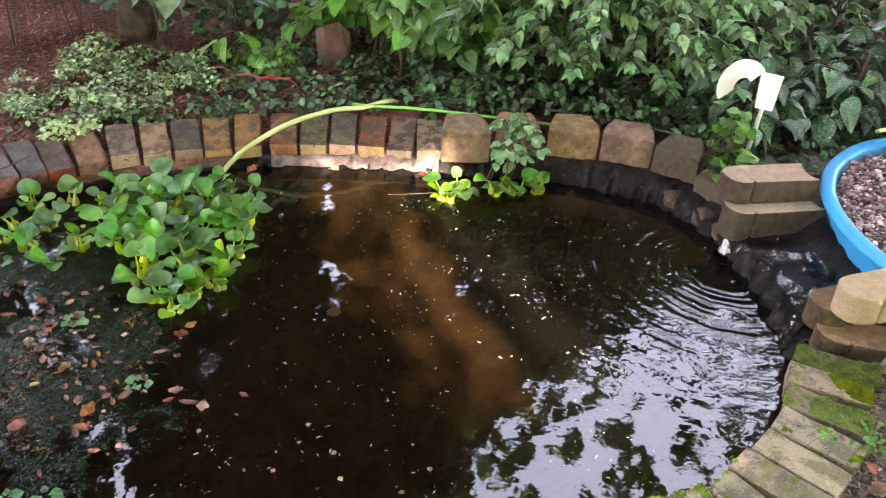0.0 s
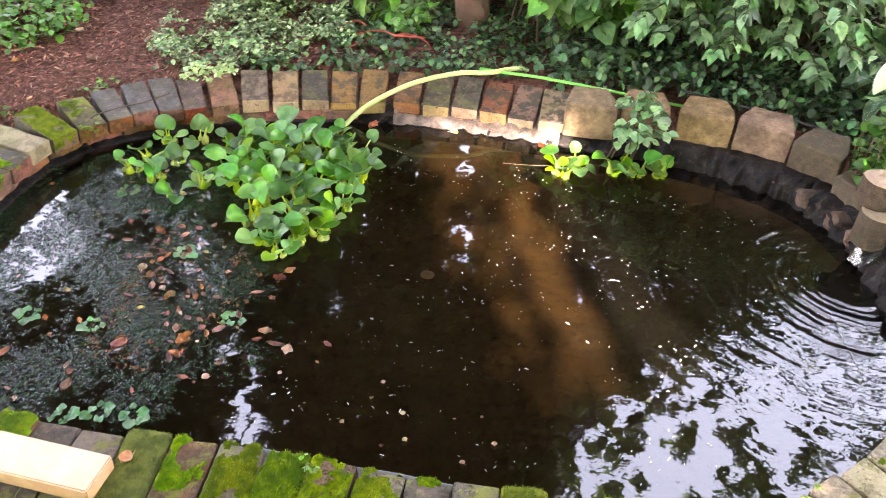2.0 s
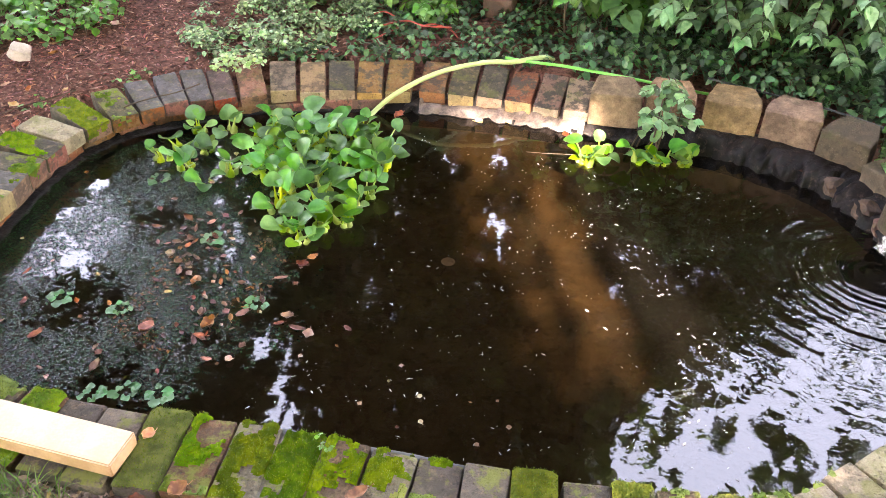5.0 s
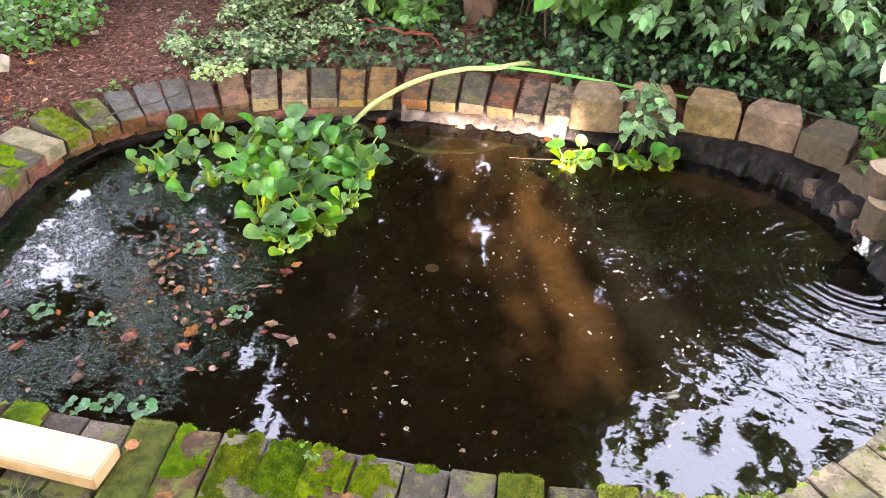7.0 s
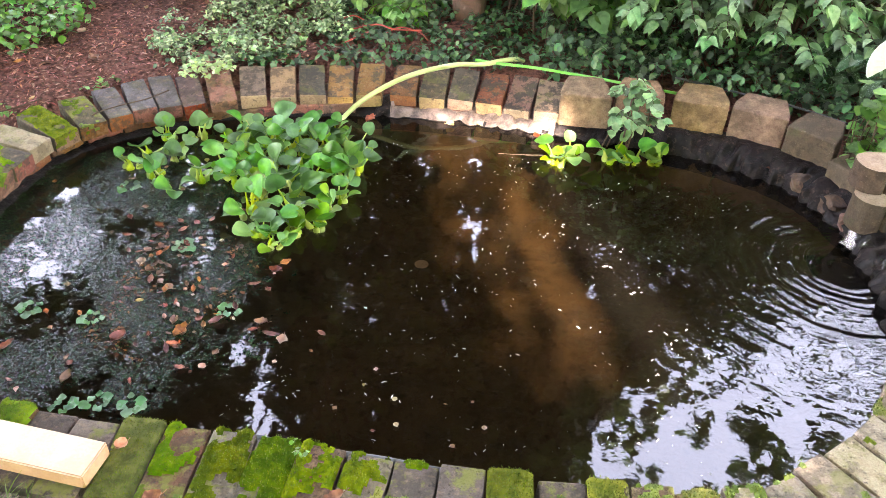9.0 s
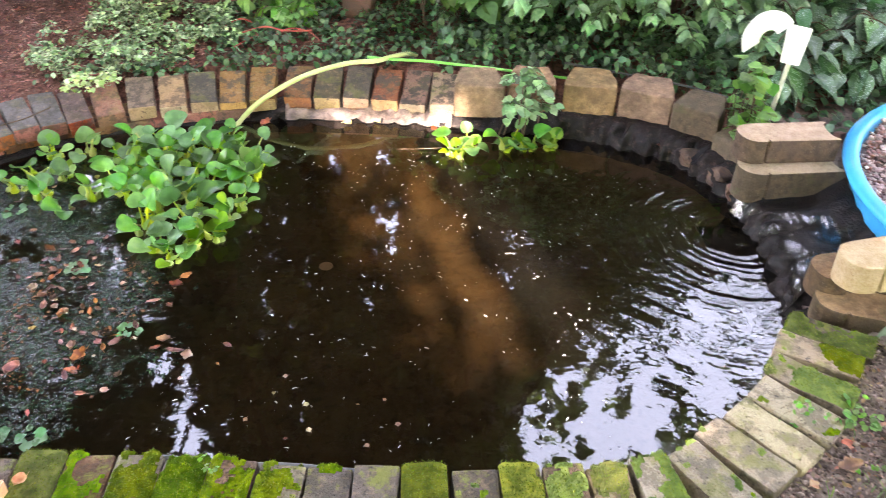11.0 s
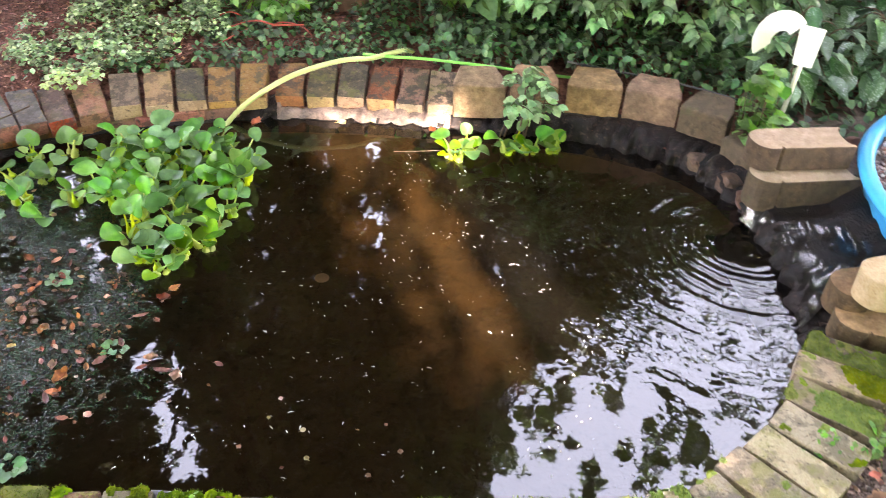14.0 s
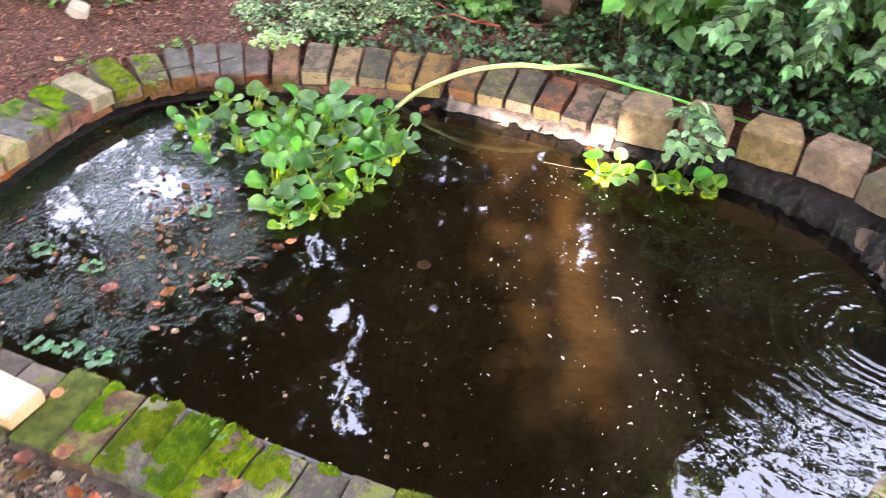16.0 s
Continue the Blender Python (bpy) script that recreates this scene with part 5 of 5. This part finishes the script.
    child("foliage", leaf_cloud("foliage", spots, sizes, material, rng, (-0.1, 0.75), width, aims, leaf[1] > 0.05), plant)["kind"] = "stuff"
    return plant


for k, (x, y, n) in enumerate(((0.8, 3.35, 30), (1.0, 3.2, 34), (1.3, 3.2, 34), (0.75, 3.7, 30), (1.2, 3.6, 34), (1.65, 3.55, 32))):
    shrub("shrub", (x, y, ground_z(x, y)), n, (0.2, 0.6), (0.045, 0.075), "shrub", "leafy green shrub with paired leaves on arching stems", "shrub", 50 + k, (-1.7, 1.7), (0.25, 0.75), 13, 0.5, True, 0.62)
for k, (x, y, n) in enumerate(((0.22, 3.55, 8), (0.45, 3.38, 8), (0.0, 3.8, 6), (0.34, 3.4, 6), (0.6, 3.4, 7), (0.15, 3.85, 7))):
    shrub("sapling", (x, y, ground_z(x, y)), n, (0.12, 0.36), (0.075, 0.115), "bright", "young plant with broad bright green leaves", "sapling", 70 + k, (-1.5, 1.5), (0.22, 0.6), 6, 0.6, True, 0.85)
# Out of view; added only to darken the back of the bed.
for k, (x, y) in enumerate(((1.9, 4.3), (2.6, 4.0), (3.0, 3.3), (1.1, 4.6), (2.9, 2.6))):
    shrub("shade_shrub", (x, y, ground_z(x, y)), 30, (0.3, 0.8), (0.07, 0.11), "shrub", "unseen tall shrub added to shade the back of the bed", "shrub", 60 + k, (-3.1, 3.1), (0.9, 1.7), 16, 0.4, True, 0.65)
shrub("broadleaf_plant", (-0.45, 3.45, 0.1), 7, (0.06, 0.14), (0.08, 0.12), "bright", "rosette of long bright green leaves", "plant", 80, (-3, 3), (0.08, 0.16), 3, 0.4, False, 0.8)
shrub("herb", (-0.28, 3.38, 0.1), 12, (0.05, 0.12), (0.035, 0.055), "bright", "small tuft of fresh green leaves", "plant", 81, (-3, 3), (0.08, 0.15), 5, 0.4, True, 1.2)
for k, (x, y) in enumerate(((-1.45, 3.75), (-1.15, 3.85), (-0.8, 3.8), (-0.5, 3.85))):
    shrub("broadleaf_plant", (x, y, 0.1), 5, (0.2, 0.4), (0.13, 0.2), "shrub", "tall plant with large drooping green leaves", "plant", 84 + k, (-0.9, 0.9), (0.5, 0.72), 3, 0.5, True, 1.1)
for k, (x, y) in enumerate(((1.6, 2.75), (1.8, 2.85), (2.0, 2.8), (2.2, 2.85), (1.75, 3.1), (2.05, 3.15), (2.4, 3.1), (1.55, 3.0))):
    shrub("lungwort", (x, y, ground_z(x, y)), 20, (0.08, 0.27), (0.09, 0.155), "spotted", "lungwort with large silver-spotted leaves", "plant", 90 + k, (-3, 3), (0.12, 0.36), 4, 0.7, False, 0.55)
shrub("water_weed", (0.56, 2.53, 0.0), 9, (0.04, 0.15), (0.03, 0.05), "shrub", "leafy green weed growing from the water's edge", "weed", 105, (-2.6, 1.8), (0.12, 0.3), 8, 0.2, True, 0.9)
dock = base("dock", (1.49, 1.34, 0.08), "long-leaved grey-green weed lying over the soil", "weed")
for k, (line, wide) in enumerate((([(0, 0, 0.02), (-0.08, 0.005, 0.075), (-0.17, -0.02, 0.07), (-0.245, -0.045, 0.045)], 0.02), ([(0, -0.01, 0.02), (-0.07, -0.035, 0.07), (-0.15, -0.085, 0.06), (-0.22, -0.13, 0.03)], 0.023),
                                  ([(0, 0, 0.02), (0.01, 0.06, 0.08), (0.015, 0.13, 0.09), (0.01, 0.19, 0.07)], 0.022), ([(0, 0, 0.02), (0.07, 0.01, 0.08), (0.14, 0.04, 0.09), (0.2, 0.06, 0.07)], 0.024))):
    verts, faces = [], []
    rows = spline([Vector(p) for p in line], 8)
    for i, p in enumerate(rows):
        q = i / (len(rows) - 1)
        way = (rows[min(i + 1, len(rows) - 1)] - rows[max(i - 1, 0)]).normalized()
        across = way.cross(Vector((0, 0, 1))).normalized()
        w = wide * (0.12 + math.sin(math.pi * min(1, q * 0.75 + 0.22)) ** 1.2) * (1.0 if q < 0.98 else 0.15) * (1 + 0.16 * math.sin(i * 1.9 + k))
        for e in (-1, -0.5, 0, 0.5, 1):
            verts.append(p + across * w * e + Vector((0, 0, 0.22 * w * abs(e) + 0.006 * abs(e) * math.sin(i * 1.3 + e * 2 + k))))
    for i in range(len(rows) - 1):
        faces += [(5 * i + e, 5 * i + e + 1, 5 * i + e + 6, 5 * i + e + 5) for e in range(4)]
    child("leaf", mesh("leaf", verts, faces, ["dock"], smooth=True), dock)
for k, (x, y) in enumerate(((-1.38, 2.62), (-1.36, 2.68), (0.986, 0.793), (1.066, 0.911), (1.2, 0.98), (0.92, 0.76), (1.091, 1.036), (-1.636, 2.425), (1.1, 1.08), (1.04, 0.8))):
    shrub("seedling", (x, y, ground_z(x, y)), 5, (0.02, 0.045), (0.012, 0.025), "bright", "small green seedling in the soil", "weed", 110 + k, (-3, 3), (0.02, 0.05), 3, 0.4, True, 1.0)
for k, (x, y) in enumerate(((-0.282, 0.993), (0.985, 1.05), (0.97, 1.065))):
    shrub("seedling", (x, y, 0.128), 4, (0.008, 0.02), (0.008, 0.014), "bright", "small green seedling rooted between the bricks", "weed", 130 + k, (-3, 3), (0.02, 0.04), 3, 0.4, True, 1.0)
for line in ([(-0.36, 3.2, 0.13), (-0.3, 3.22, 0.15), (-0.22, 3.2, 0.14), (-0.18, 3.14, 0.13)], [(-0.52, 3.1, 0.12), (-0.46, 3.14, 0.14), (-0.42, 3.22, 0.13)], [(-0.6, 3.26, 0.13), (-0.52, 3.3, 0.16), (-0.46, 3.28, 0.15)]):
    tagged(new("twig", tube("twig", line, 0.003, "red_stem", 6)), "short reddish twig among the ivy", "twig")
tagged(new("twig", tube("twig", [(-0.5, 3.2, 0.14), (-0.4, 3.2, 0.165), (-0.32, 3.17, 0.16), (-0.21, 3.18, 0.155)], 0.0038, "red_stem", 7)), "reddish dry twig lying on the ivy", "twig")

# bark chips over the mulch
rng = np.random.default_rng(61)
spots = scatter([(-3.0, 2.0), (-1.62, 1.9), (-1.6, 2.3), (-1.45, 2.55), (-1.2, 2.78), (-0.6, 2.95), (-0.8, 3.6), (-1.5, 4.4), (-3.0, 4.4)], 25000, rng)
z = np.array([ground_z(x, y) for x, y in spots])
tagged(new("bark_mulch", leaf_cloud("bark_mulch", np.column_stack([spots, z + 0.004]), rng.uniform(0.008, 0.033, len(spots)) * rng.uniform(0.5, 1.4, len(spots)), "chip", rng, (-0.5, 0.6), 0.3)), "shredded red-brown bark mulch", "mulch", kind="stuff")
for x, y in scatter([(-2.2, 2.3), (-1.6, 2.2), (-1.3, 2.75), (-1.4, 3.5), (-2.2, 3.5)], 22, rng, 0.1):
    drop_leaf(x, y, ground_z(x, y) + 0.012, rng, rng.uniform(0.6, 1.1), group="leaves on the mulch")

# soil crumbs, litter and turf on the near bank
RIGHT = [(0.6, 0.8), (0.82, 0.86), (1.0, 1.0), (1.12, 1.16), (1.22, 1.3), (1.7, 1.3), (1.7, 0.5), (0.5, 0.4)]
spots = scatter(RIGHT, 13000, rng)
tagged(new("soil_crumbs", pebbles("soil_crumbs", [(x, y, ground_z(x, y) + 0.001) for x, y in spots], rng.uniform(0.0015, 0.0055, len(spots)) * rng.uniform(0.6, 1.6, len(spots)), "crumb", rng, 0.6)), "loose crumbs of soil and grit", "soil", kind="stuff")
spots = scatter(RIGHT, 1900, rng)
tagged(new("leaf_litter", leaf_cloud("leaf_litter", [(x, y, ground_z(x, y) + 0.004) for x, y in spots], rng.uniform(0.006, 0.022, len(spots)), "litter", rng, (-0.4, 0.4), 0.5)), "scraps of dry leaves and bark on the soil", "leaf litter", kind="stuff")
for k in range(26):
    x, y = scatter(RIGHT, 1, rng)[0]
    a, l, z = rng.uniform(0, 6.28), rng.uniform(0.02, 0.07), ground_z(x, y) + 0.004
    ob = new("twig", tube("twig", [(x, y, z), (x + l * math.cos(a), y + l * math.sin(a), z + 0.004), (x + 2 * l * math.cos(a + 0.2), y + 2 * l * math.sin(a + 0.2), z)], 0.0012, "twig", 5, 3))
    tagged(ob, "thin dry brown twig on the soil", "twig", "twigs on the soil")
for x, y in scatter(RIGHT, 34, rng, 0.04):
    drop_leaf(x, y, ground_z(x, y) + 0.012, rng, rng.uniform(0.4, 0.9), group="leaves on the soil")
for x, y, size, which in ((-0.641, 0.973, 0.75, 8), (-0.537, 0.85, 0.9, 5), (-0.2, 0.88, 0.8, 7), (0.9, 0.95, 0.6, 4), (1.02, 0.98, 0.6, 1)):
    drop_leaf(x, y, 0.136, rng, size, which, "leaves on the bricks")
NEAR = [(-1.0, 0.5), (-0.25, 0.5), (-0.25, 0.8), (-0.5, 0.83), (-0.72, 0.86), (-0.85, 0.87)]
spots = scatter(NEAR, 5000, rng)
tagged(new("soil_crumbs", pebbles("soil_crumbs", [(x, y, ground_z(x, y) + 0.001) for x, y in spots], rng.uniform(0.0015, 0.0055, len(spots)) * rng.uniform(0.6, 1.6, len(spots)), "crumb", rng, 0.6)), "loose crumbs of dark soil before the bricks", "soil", kind="stuff")
spots = scatter(NEAR, 900, rng)
tagged(new("leaf_litter", leaf_cloud("leaf_litter", [(x, y, ground_z(x, y) + 0.004) for x, y in spots], rng.uniform(0.008, 0.026, len(spots)), "litter", rng, (-0.4, 0.4), 0.5)), "scraps of dry leaves on the soil before the bricks", "leaf litter", kind="stuff")
for x, y in scatter([(-0.68, 0.66), (-0.4, 0.66), (-0.4, 0.8), (-0.62, 0.83)], 16, rng, 0.035):
    drop_leaf(x, y, ground_z(x, y) + 0.014, rng, rng.uniform(0.6, 1.1), group="leaves before the bricks")
# trailing stems over the mulch and the bricks
for line in ([(-1.72, 2.2, 0.118), (-1.657, 2.264, 0.124), (-1.6, 2.35, 0.122), (-1.55, 2.4, 0.122), (-1.5, 2.48, 0.118)], [(-1.27, 2.36, 0.126), (-1.248, 2.381, 0.132), (-1.19, 2.43, 0.136), (-1.127, 2.485, 0.134), (-1.07, 2.56, 0.135)]):
    tagged(new("twig", tube("twig", line, 0.0022, "twig", 6, 4)), "thin brown stem trailing over the bed's edge", "twig")


def turf(poly, count, tall, seed, label):
    """Grass: narrow bent blades."""
    rng = np.random.default_rng(seed)
    verts, faces = [], []
    for x, y in scatter(poly, count, rng):
        if noise.noise(Vector((x * 9, y * 9, seed))) < -0.4:
            continue
        x, y = x + rng.normal(0, 0.06), y + rng.normal(0, 0.06)
        if reach_in(x, y) > -0.2 or math.hypot(x - TUB.x, y - TUB.y) < 0.7:
            continue
        a, h, w = rng.uniform(0, 6.28), rng.uniform(*tall), rng.uniform(0.0007, 0.0018)
        lean = h * rng.uniform(0.2, 0.9)
        c, s, z = math.cos(a), math.sin(a), ground_z(x, y) - 0.003
        k = len(verts)
        for q, ww in ((0, 1), (0.4, 0.9), (0.75, 0.6), (1, 0.08)):
            d = lean * q * q
            for e in (-1, 1):
                verts.append((x + c * d - s * w * ww * e, y + s * d + c * w * ww * e, z + h * q * (1 - 0.25 * q)))
        faces += [(k + 2 * i, k + 2 * i + 1, k + 2 * i + 3, k + 2 * i + 2) for i in range(3)]
    tagged(new("grass", raw("grass", np.array(verts), np.array(faces), "grass")), label, "grass", kind="stuff")


turf([(-1.7, 0.3), (-0.8, 0.3), (-0.76, 0.83), (-0.86, 0.92), (-1.3, 1.0), (-1.7, 1.1)], 11000, (0.03, 0.09), 71, "tufts of green grass under the board")
turf([(1.3, 0.5), (1.9, 0.5), (1.95, 1.25), (1.55, 1.35), (1.42, 1.25), (1.48, 1.1), (1.3, 1.0), (1.16, 0.85), (1.05, 0.6)], 7500, (0.04, 0.12), 72, "long green grass beside the log slice")
turf([(0.8, 0.55), (1.3, 0.55), (1.25, 0.95), (1.0, 0.8)], 500, (0.03, 0.07), 73, "thin grass on bare soil")
turf([(1.45, 1.2), (1.6, 1.2), (1.62, 1.4), (1.46, 1.42)], 500, (0.05, 0.12), 74, "grass in front of the tub")


# ---- trees round the garden, and an added hedge, out of view, that keeps the sun off ----
BEAM = Vector((0.19, 2.72, -0.02))
ACROSS = TO_SUN.cross(Vector((0, 0, 1))).normalized()
ABOVE = ACROSS.cross(TO_SUN).normalized()


def in_gap(p, grow=0.0):
    """Whether a place lies in the gap cut through the added hedge and the crowns to shape the sun on the pond."""
    d = Vector(p) - BEAM
    u, v = d.dot(ACROSS), d.dot(ABOVE)
    return -0.13 - grow + 0.15 * max(0, -v - 0.25) < u < 0.32 + grow and -0.87 - grow < v < 0.0 + 0.3 * min(0, u) + grow


# Placed to fit the camera's view: directions where the water mirrors bright sky.
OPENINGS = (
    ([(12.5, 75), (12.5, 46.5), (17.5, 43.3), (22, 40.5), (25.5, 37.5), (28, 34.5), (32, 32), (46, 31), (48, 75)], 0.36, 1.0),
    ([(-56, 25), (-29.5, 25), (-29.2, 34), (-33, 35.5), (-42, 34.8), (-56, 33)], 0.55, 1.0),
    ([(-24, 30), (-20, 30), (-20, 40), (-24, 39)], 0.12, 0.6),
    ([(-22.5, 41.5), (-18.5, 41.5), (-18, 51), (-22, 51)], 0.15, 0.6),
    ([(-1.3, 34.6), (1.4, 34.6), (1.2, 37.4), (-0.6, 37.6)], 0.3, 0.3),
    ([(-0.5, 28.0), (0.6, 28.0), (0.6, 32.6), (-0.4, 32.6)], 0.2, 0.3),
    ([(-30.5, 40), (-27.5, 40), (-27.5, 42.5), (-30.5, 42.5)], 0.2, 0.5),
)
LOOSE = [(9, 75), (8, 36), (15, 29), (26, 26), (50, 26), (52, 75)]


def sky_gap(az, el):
    """Whether leaves grow at a direction, in degrees: openings with ragged edges, sprays of leaves across them, and
    pinholes, placed to fit the camera's view of the water.
    """
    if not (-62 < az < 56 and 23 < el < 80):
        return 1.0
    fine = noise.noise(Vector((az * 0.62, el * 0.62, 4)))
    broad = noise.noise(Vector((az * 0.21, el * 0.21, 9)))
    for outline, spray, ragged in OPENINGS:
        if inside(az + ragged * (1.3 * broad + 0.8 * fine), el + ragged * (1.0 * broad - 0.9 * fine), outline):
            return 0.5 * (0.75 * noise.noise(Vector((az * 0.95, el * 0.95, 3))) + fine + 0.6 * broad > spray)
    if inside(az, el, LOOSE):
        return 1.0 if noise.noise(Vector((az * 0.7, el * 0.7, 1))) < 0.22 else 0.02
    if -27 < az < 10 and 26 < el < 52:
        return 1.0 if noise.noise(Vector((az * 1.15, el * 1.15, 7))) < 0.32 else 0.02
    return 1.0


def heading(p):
    """The direction of a place, in degrees, from about where the camera is mirrored in the water."""
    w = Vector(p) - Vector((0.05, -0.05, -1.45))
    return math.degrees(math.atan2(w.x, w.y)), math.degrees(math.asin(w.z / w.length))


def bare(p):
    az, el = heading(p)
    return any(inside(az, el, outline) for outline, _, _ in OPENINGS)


def clump_tree(x, y, height, spread, base_z, seed, clumps, label, bole=0.8):
    """A tree: tapered trunk, limbs, and a crown of clumps of leaves, with gaps cut to fit the camera's view and the
    sun's beam.
    """
    rng = np.random.default_rng(seed)
    tree = base("tree", (x, y, 0.0), label, "tree", "trees round the garden")
    g = ground_z(x, y)
    top = height * bole
    trunk = spline([(0, 0, g - 0.1), (rng.normal(0, 0.1), rng.normal(0, 0.1), top * 0.4), (rng.normal(0, 0.25), rng.normal(0, 0.25), top)], 6)
    v, f = tube_data(trunk, list(np.linspace(0.2, 0.05, len(trunk))), 10)
    child("trunk", mesh("trunk", v, f, ["bark"], smooth=True), tree)
    spots = []
    for k in range(clumps):
        d = Vector(rng.normal(0, 1, 3)).normalized() * rng.uniform(0.25, 1) ** 0.5
        c = Vector((d.x * spread, d.y * spread, base_z + (height - base_z) * (0.5 + 0.5 * d.z)))
        # Limbs that would cross a view-fitted opening are left out.
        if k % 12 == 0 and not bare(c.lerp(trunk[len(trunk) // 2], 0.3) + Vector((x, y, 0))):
            i = int(len(trunk) * rng.uniform(0.4, 0.9))
            lv, lf = tube_data([trunk[i], trunk[i].lerp(c, 0.5) + Vector((0, 0, 0.15)), c], [0.05, 0.03, 0.012], 6)
            child("limb", mesh("limb", lv, lf, ["bark"], smooth=True), tree)
        spots.append(rng.normal(0, 0.3, (50, 3)) + np.array(c))
    spots = np.concatenate(spots)
    # Directions from the camera's mirrored spot, as in heading.
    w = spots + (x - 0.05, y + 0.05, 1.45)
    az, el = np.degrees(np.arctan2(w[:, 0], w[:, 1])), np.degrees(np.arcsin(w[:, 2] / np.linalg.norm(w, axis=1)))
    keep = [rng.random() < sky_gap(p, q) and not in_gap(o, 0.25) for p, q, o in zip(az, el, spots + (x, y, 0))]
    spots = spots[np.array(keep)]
    child("crown", leaf_cloud("crown", spots, rng.uniform(0.11, 0.2, len(spots)), "canopy", rng, (-0.6, 1.4), 1.1), tree)


# Short boles keep trunks out of the openings as the camera sees them.
TREES = ((-8.5, 4.0), (-6.5, 7.0), (-3.6, 8.2), (-0.8, 8.0), (1.0, 8.6), (6.9, 6.3), (7.4, 3.6), (8.2, 1.0), (-8.8, 0.0), (2.4, 8.4), (5.2, 7.2))
for k, (x, y) in enumerate(TREES):
    clump_tree(x, y, 8.0 + 0.7 * math.sin(k * 2.1), 2.5, 1.2, 200 + k, 210, "leafy garden tree with a dense dark crown", 0.8 if k < 9 else 0.33)
# Added overhead and behind the camera, mostly out of view, to cut skylight.
for k, (x, y, r) in enumerate(((-5.0, 5.0, 3.4), (-1.5, 6.0, 3.4), (5.5, 1.0, 3.6), (-5.0, 0.5, 3.8), (0.5, -6.5, 4.0), (-4.0, -6.5, 4.0), (5.5, -6.5, 4.0), (4.6, -1.8, 4.0), (-3.8, -2.5, 4.2), (0.8, -3.3, 4.2), (1.1, 6.6, 3.6), (3.0, 6.2, 3.2))):
    clump_tree(x, y, 11.5 + 0.5 * (k % 3), r, 5.2, 230 + k, 330, "tall tree added overhead to hold back the sky's light", 0.8 if k < 11 else 0.2)


def hedge(y, x0, x1, height, seed):
    """An unseen tall hedge added to block the sun: a body of twigs and leaves with one gap shaped for the beam."""
    rng = np.random.default_rng(seed)
    row = base("hedge", (0, y, 0), "unseen tall hedge added to block the sun, with a gap for the beam", "hedge")
    cell = 0.08
    nx, nz = int((x1 - x0) / cell), int(height / cell)
    verts, faces = [], []
    for i in range(nx + 1):
        for j in range(nz + 1):
            verts.append((x0 + i * cell, 0.1 * noise.noise(Vector((i * 0.13, j * 0.13, seed))), j * cell))
    for i in range(nx):
        for j in range(nz):
            if not in_gap((x0 + (i + 0.5) * cell, y, (j + 0.5) * cell), 0.05):
                a = i * (nz + 1) + j
                faces.append((a, a + nz + 1, a + nz + 2, a + 1))
    child("body", mesh("body", verts, faces, ["canopy"]), row)
    spots = [(rng.uniform(x0, x1), y + rng.normal(0, 0.25), rng.uniform(0, height)) for _ in range(11000)]
    spots = np.array([p for p in spots if not in_gap(p, 0.05)])
    # Leaves set across the gap to shape the light: bright core, dim sides.
    sprigs = []
    for k in range(1650):
        u, v = rng.uniform(-0.34, 0.4), rng.uniform(-0.94, 0.16 if k < 1150 else -0.16)
        if v > -0.12 and -0.15 < u < 0.3 and rng.random() < 0.72:
            continue
        if v < -0.16 and -0.12 < u < 0.3 and rng.random() < 0.5:
            continue
        if abs(u - 0.01 * math.sin(v * 17)) < 0.052 + 0.025 * math.sin(v * 9) and v < 0.0:
            continue
        p = BEAM + ACROSS * u + ABOVE * v
        p += TO_SUN * ((p.y - y - rng.normal(0, 0.2)) / -TO_SUN.y)
        sprigs.append((p.x, p.y - y, p.z))
    child("sprigs", leaf_cloud("sprigs", sprigs, rng.uniform(0.05, 0.09, len(sprigs)), "canopy", rng, (-0.6, 1.4), 1.0), row)["kind"] = "stuff"
    spots[:, 1] -= y
    child("foliage", leaf_cloud("foliage", spots, rng.uniform(0.07, 0.16, len(spots)), "canopy", rng, (-0.6, 1.4), 1.0), row)["kind"] = "stuff"


hedge(-4.5, -7.0, 10.0, 8.5, 3)
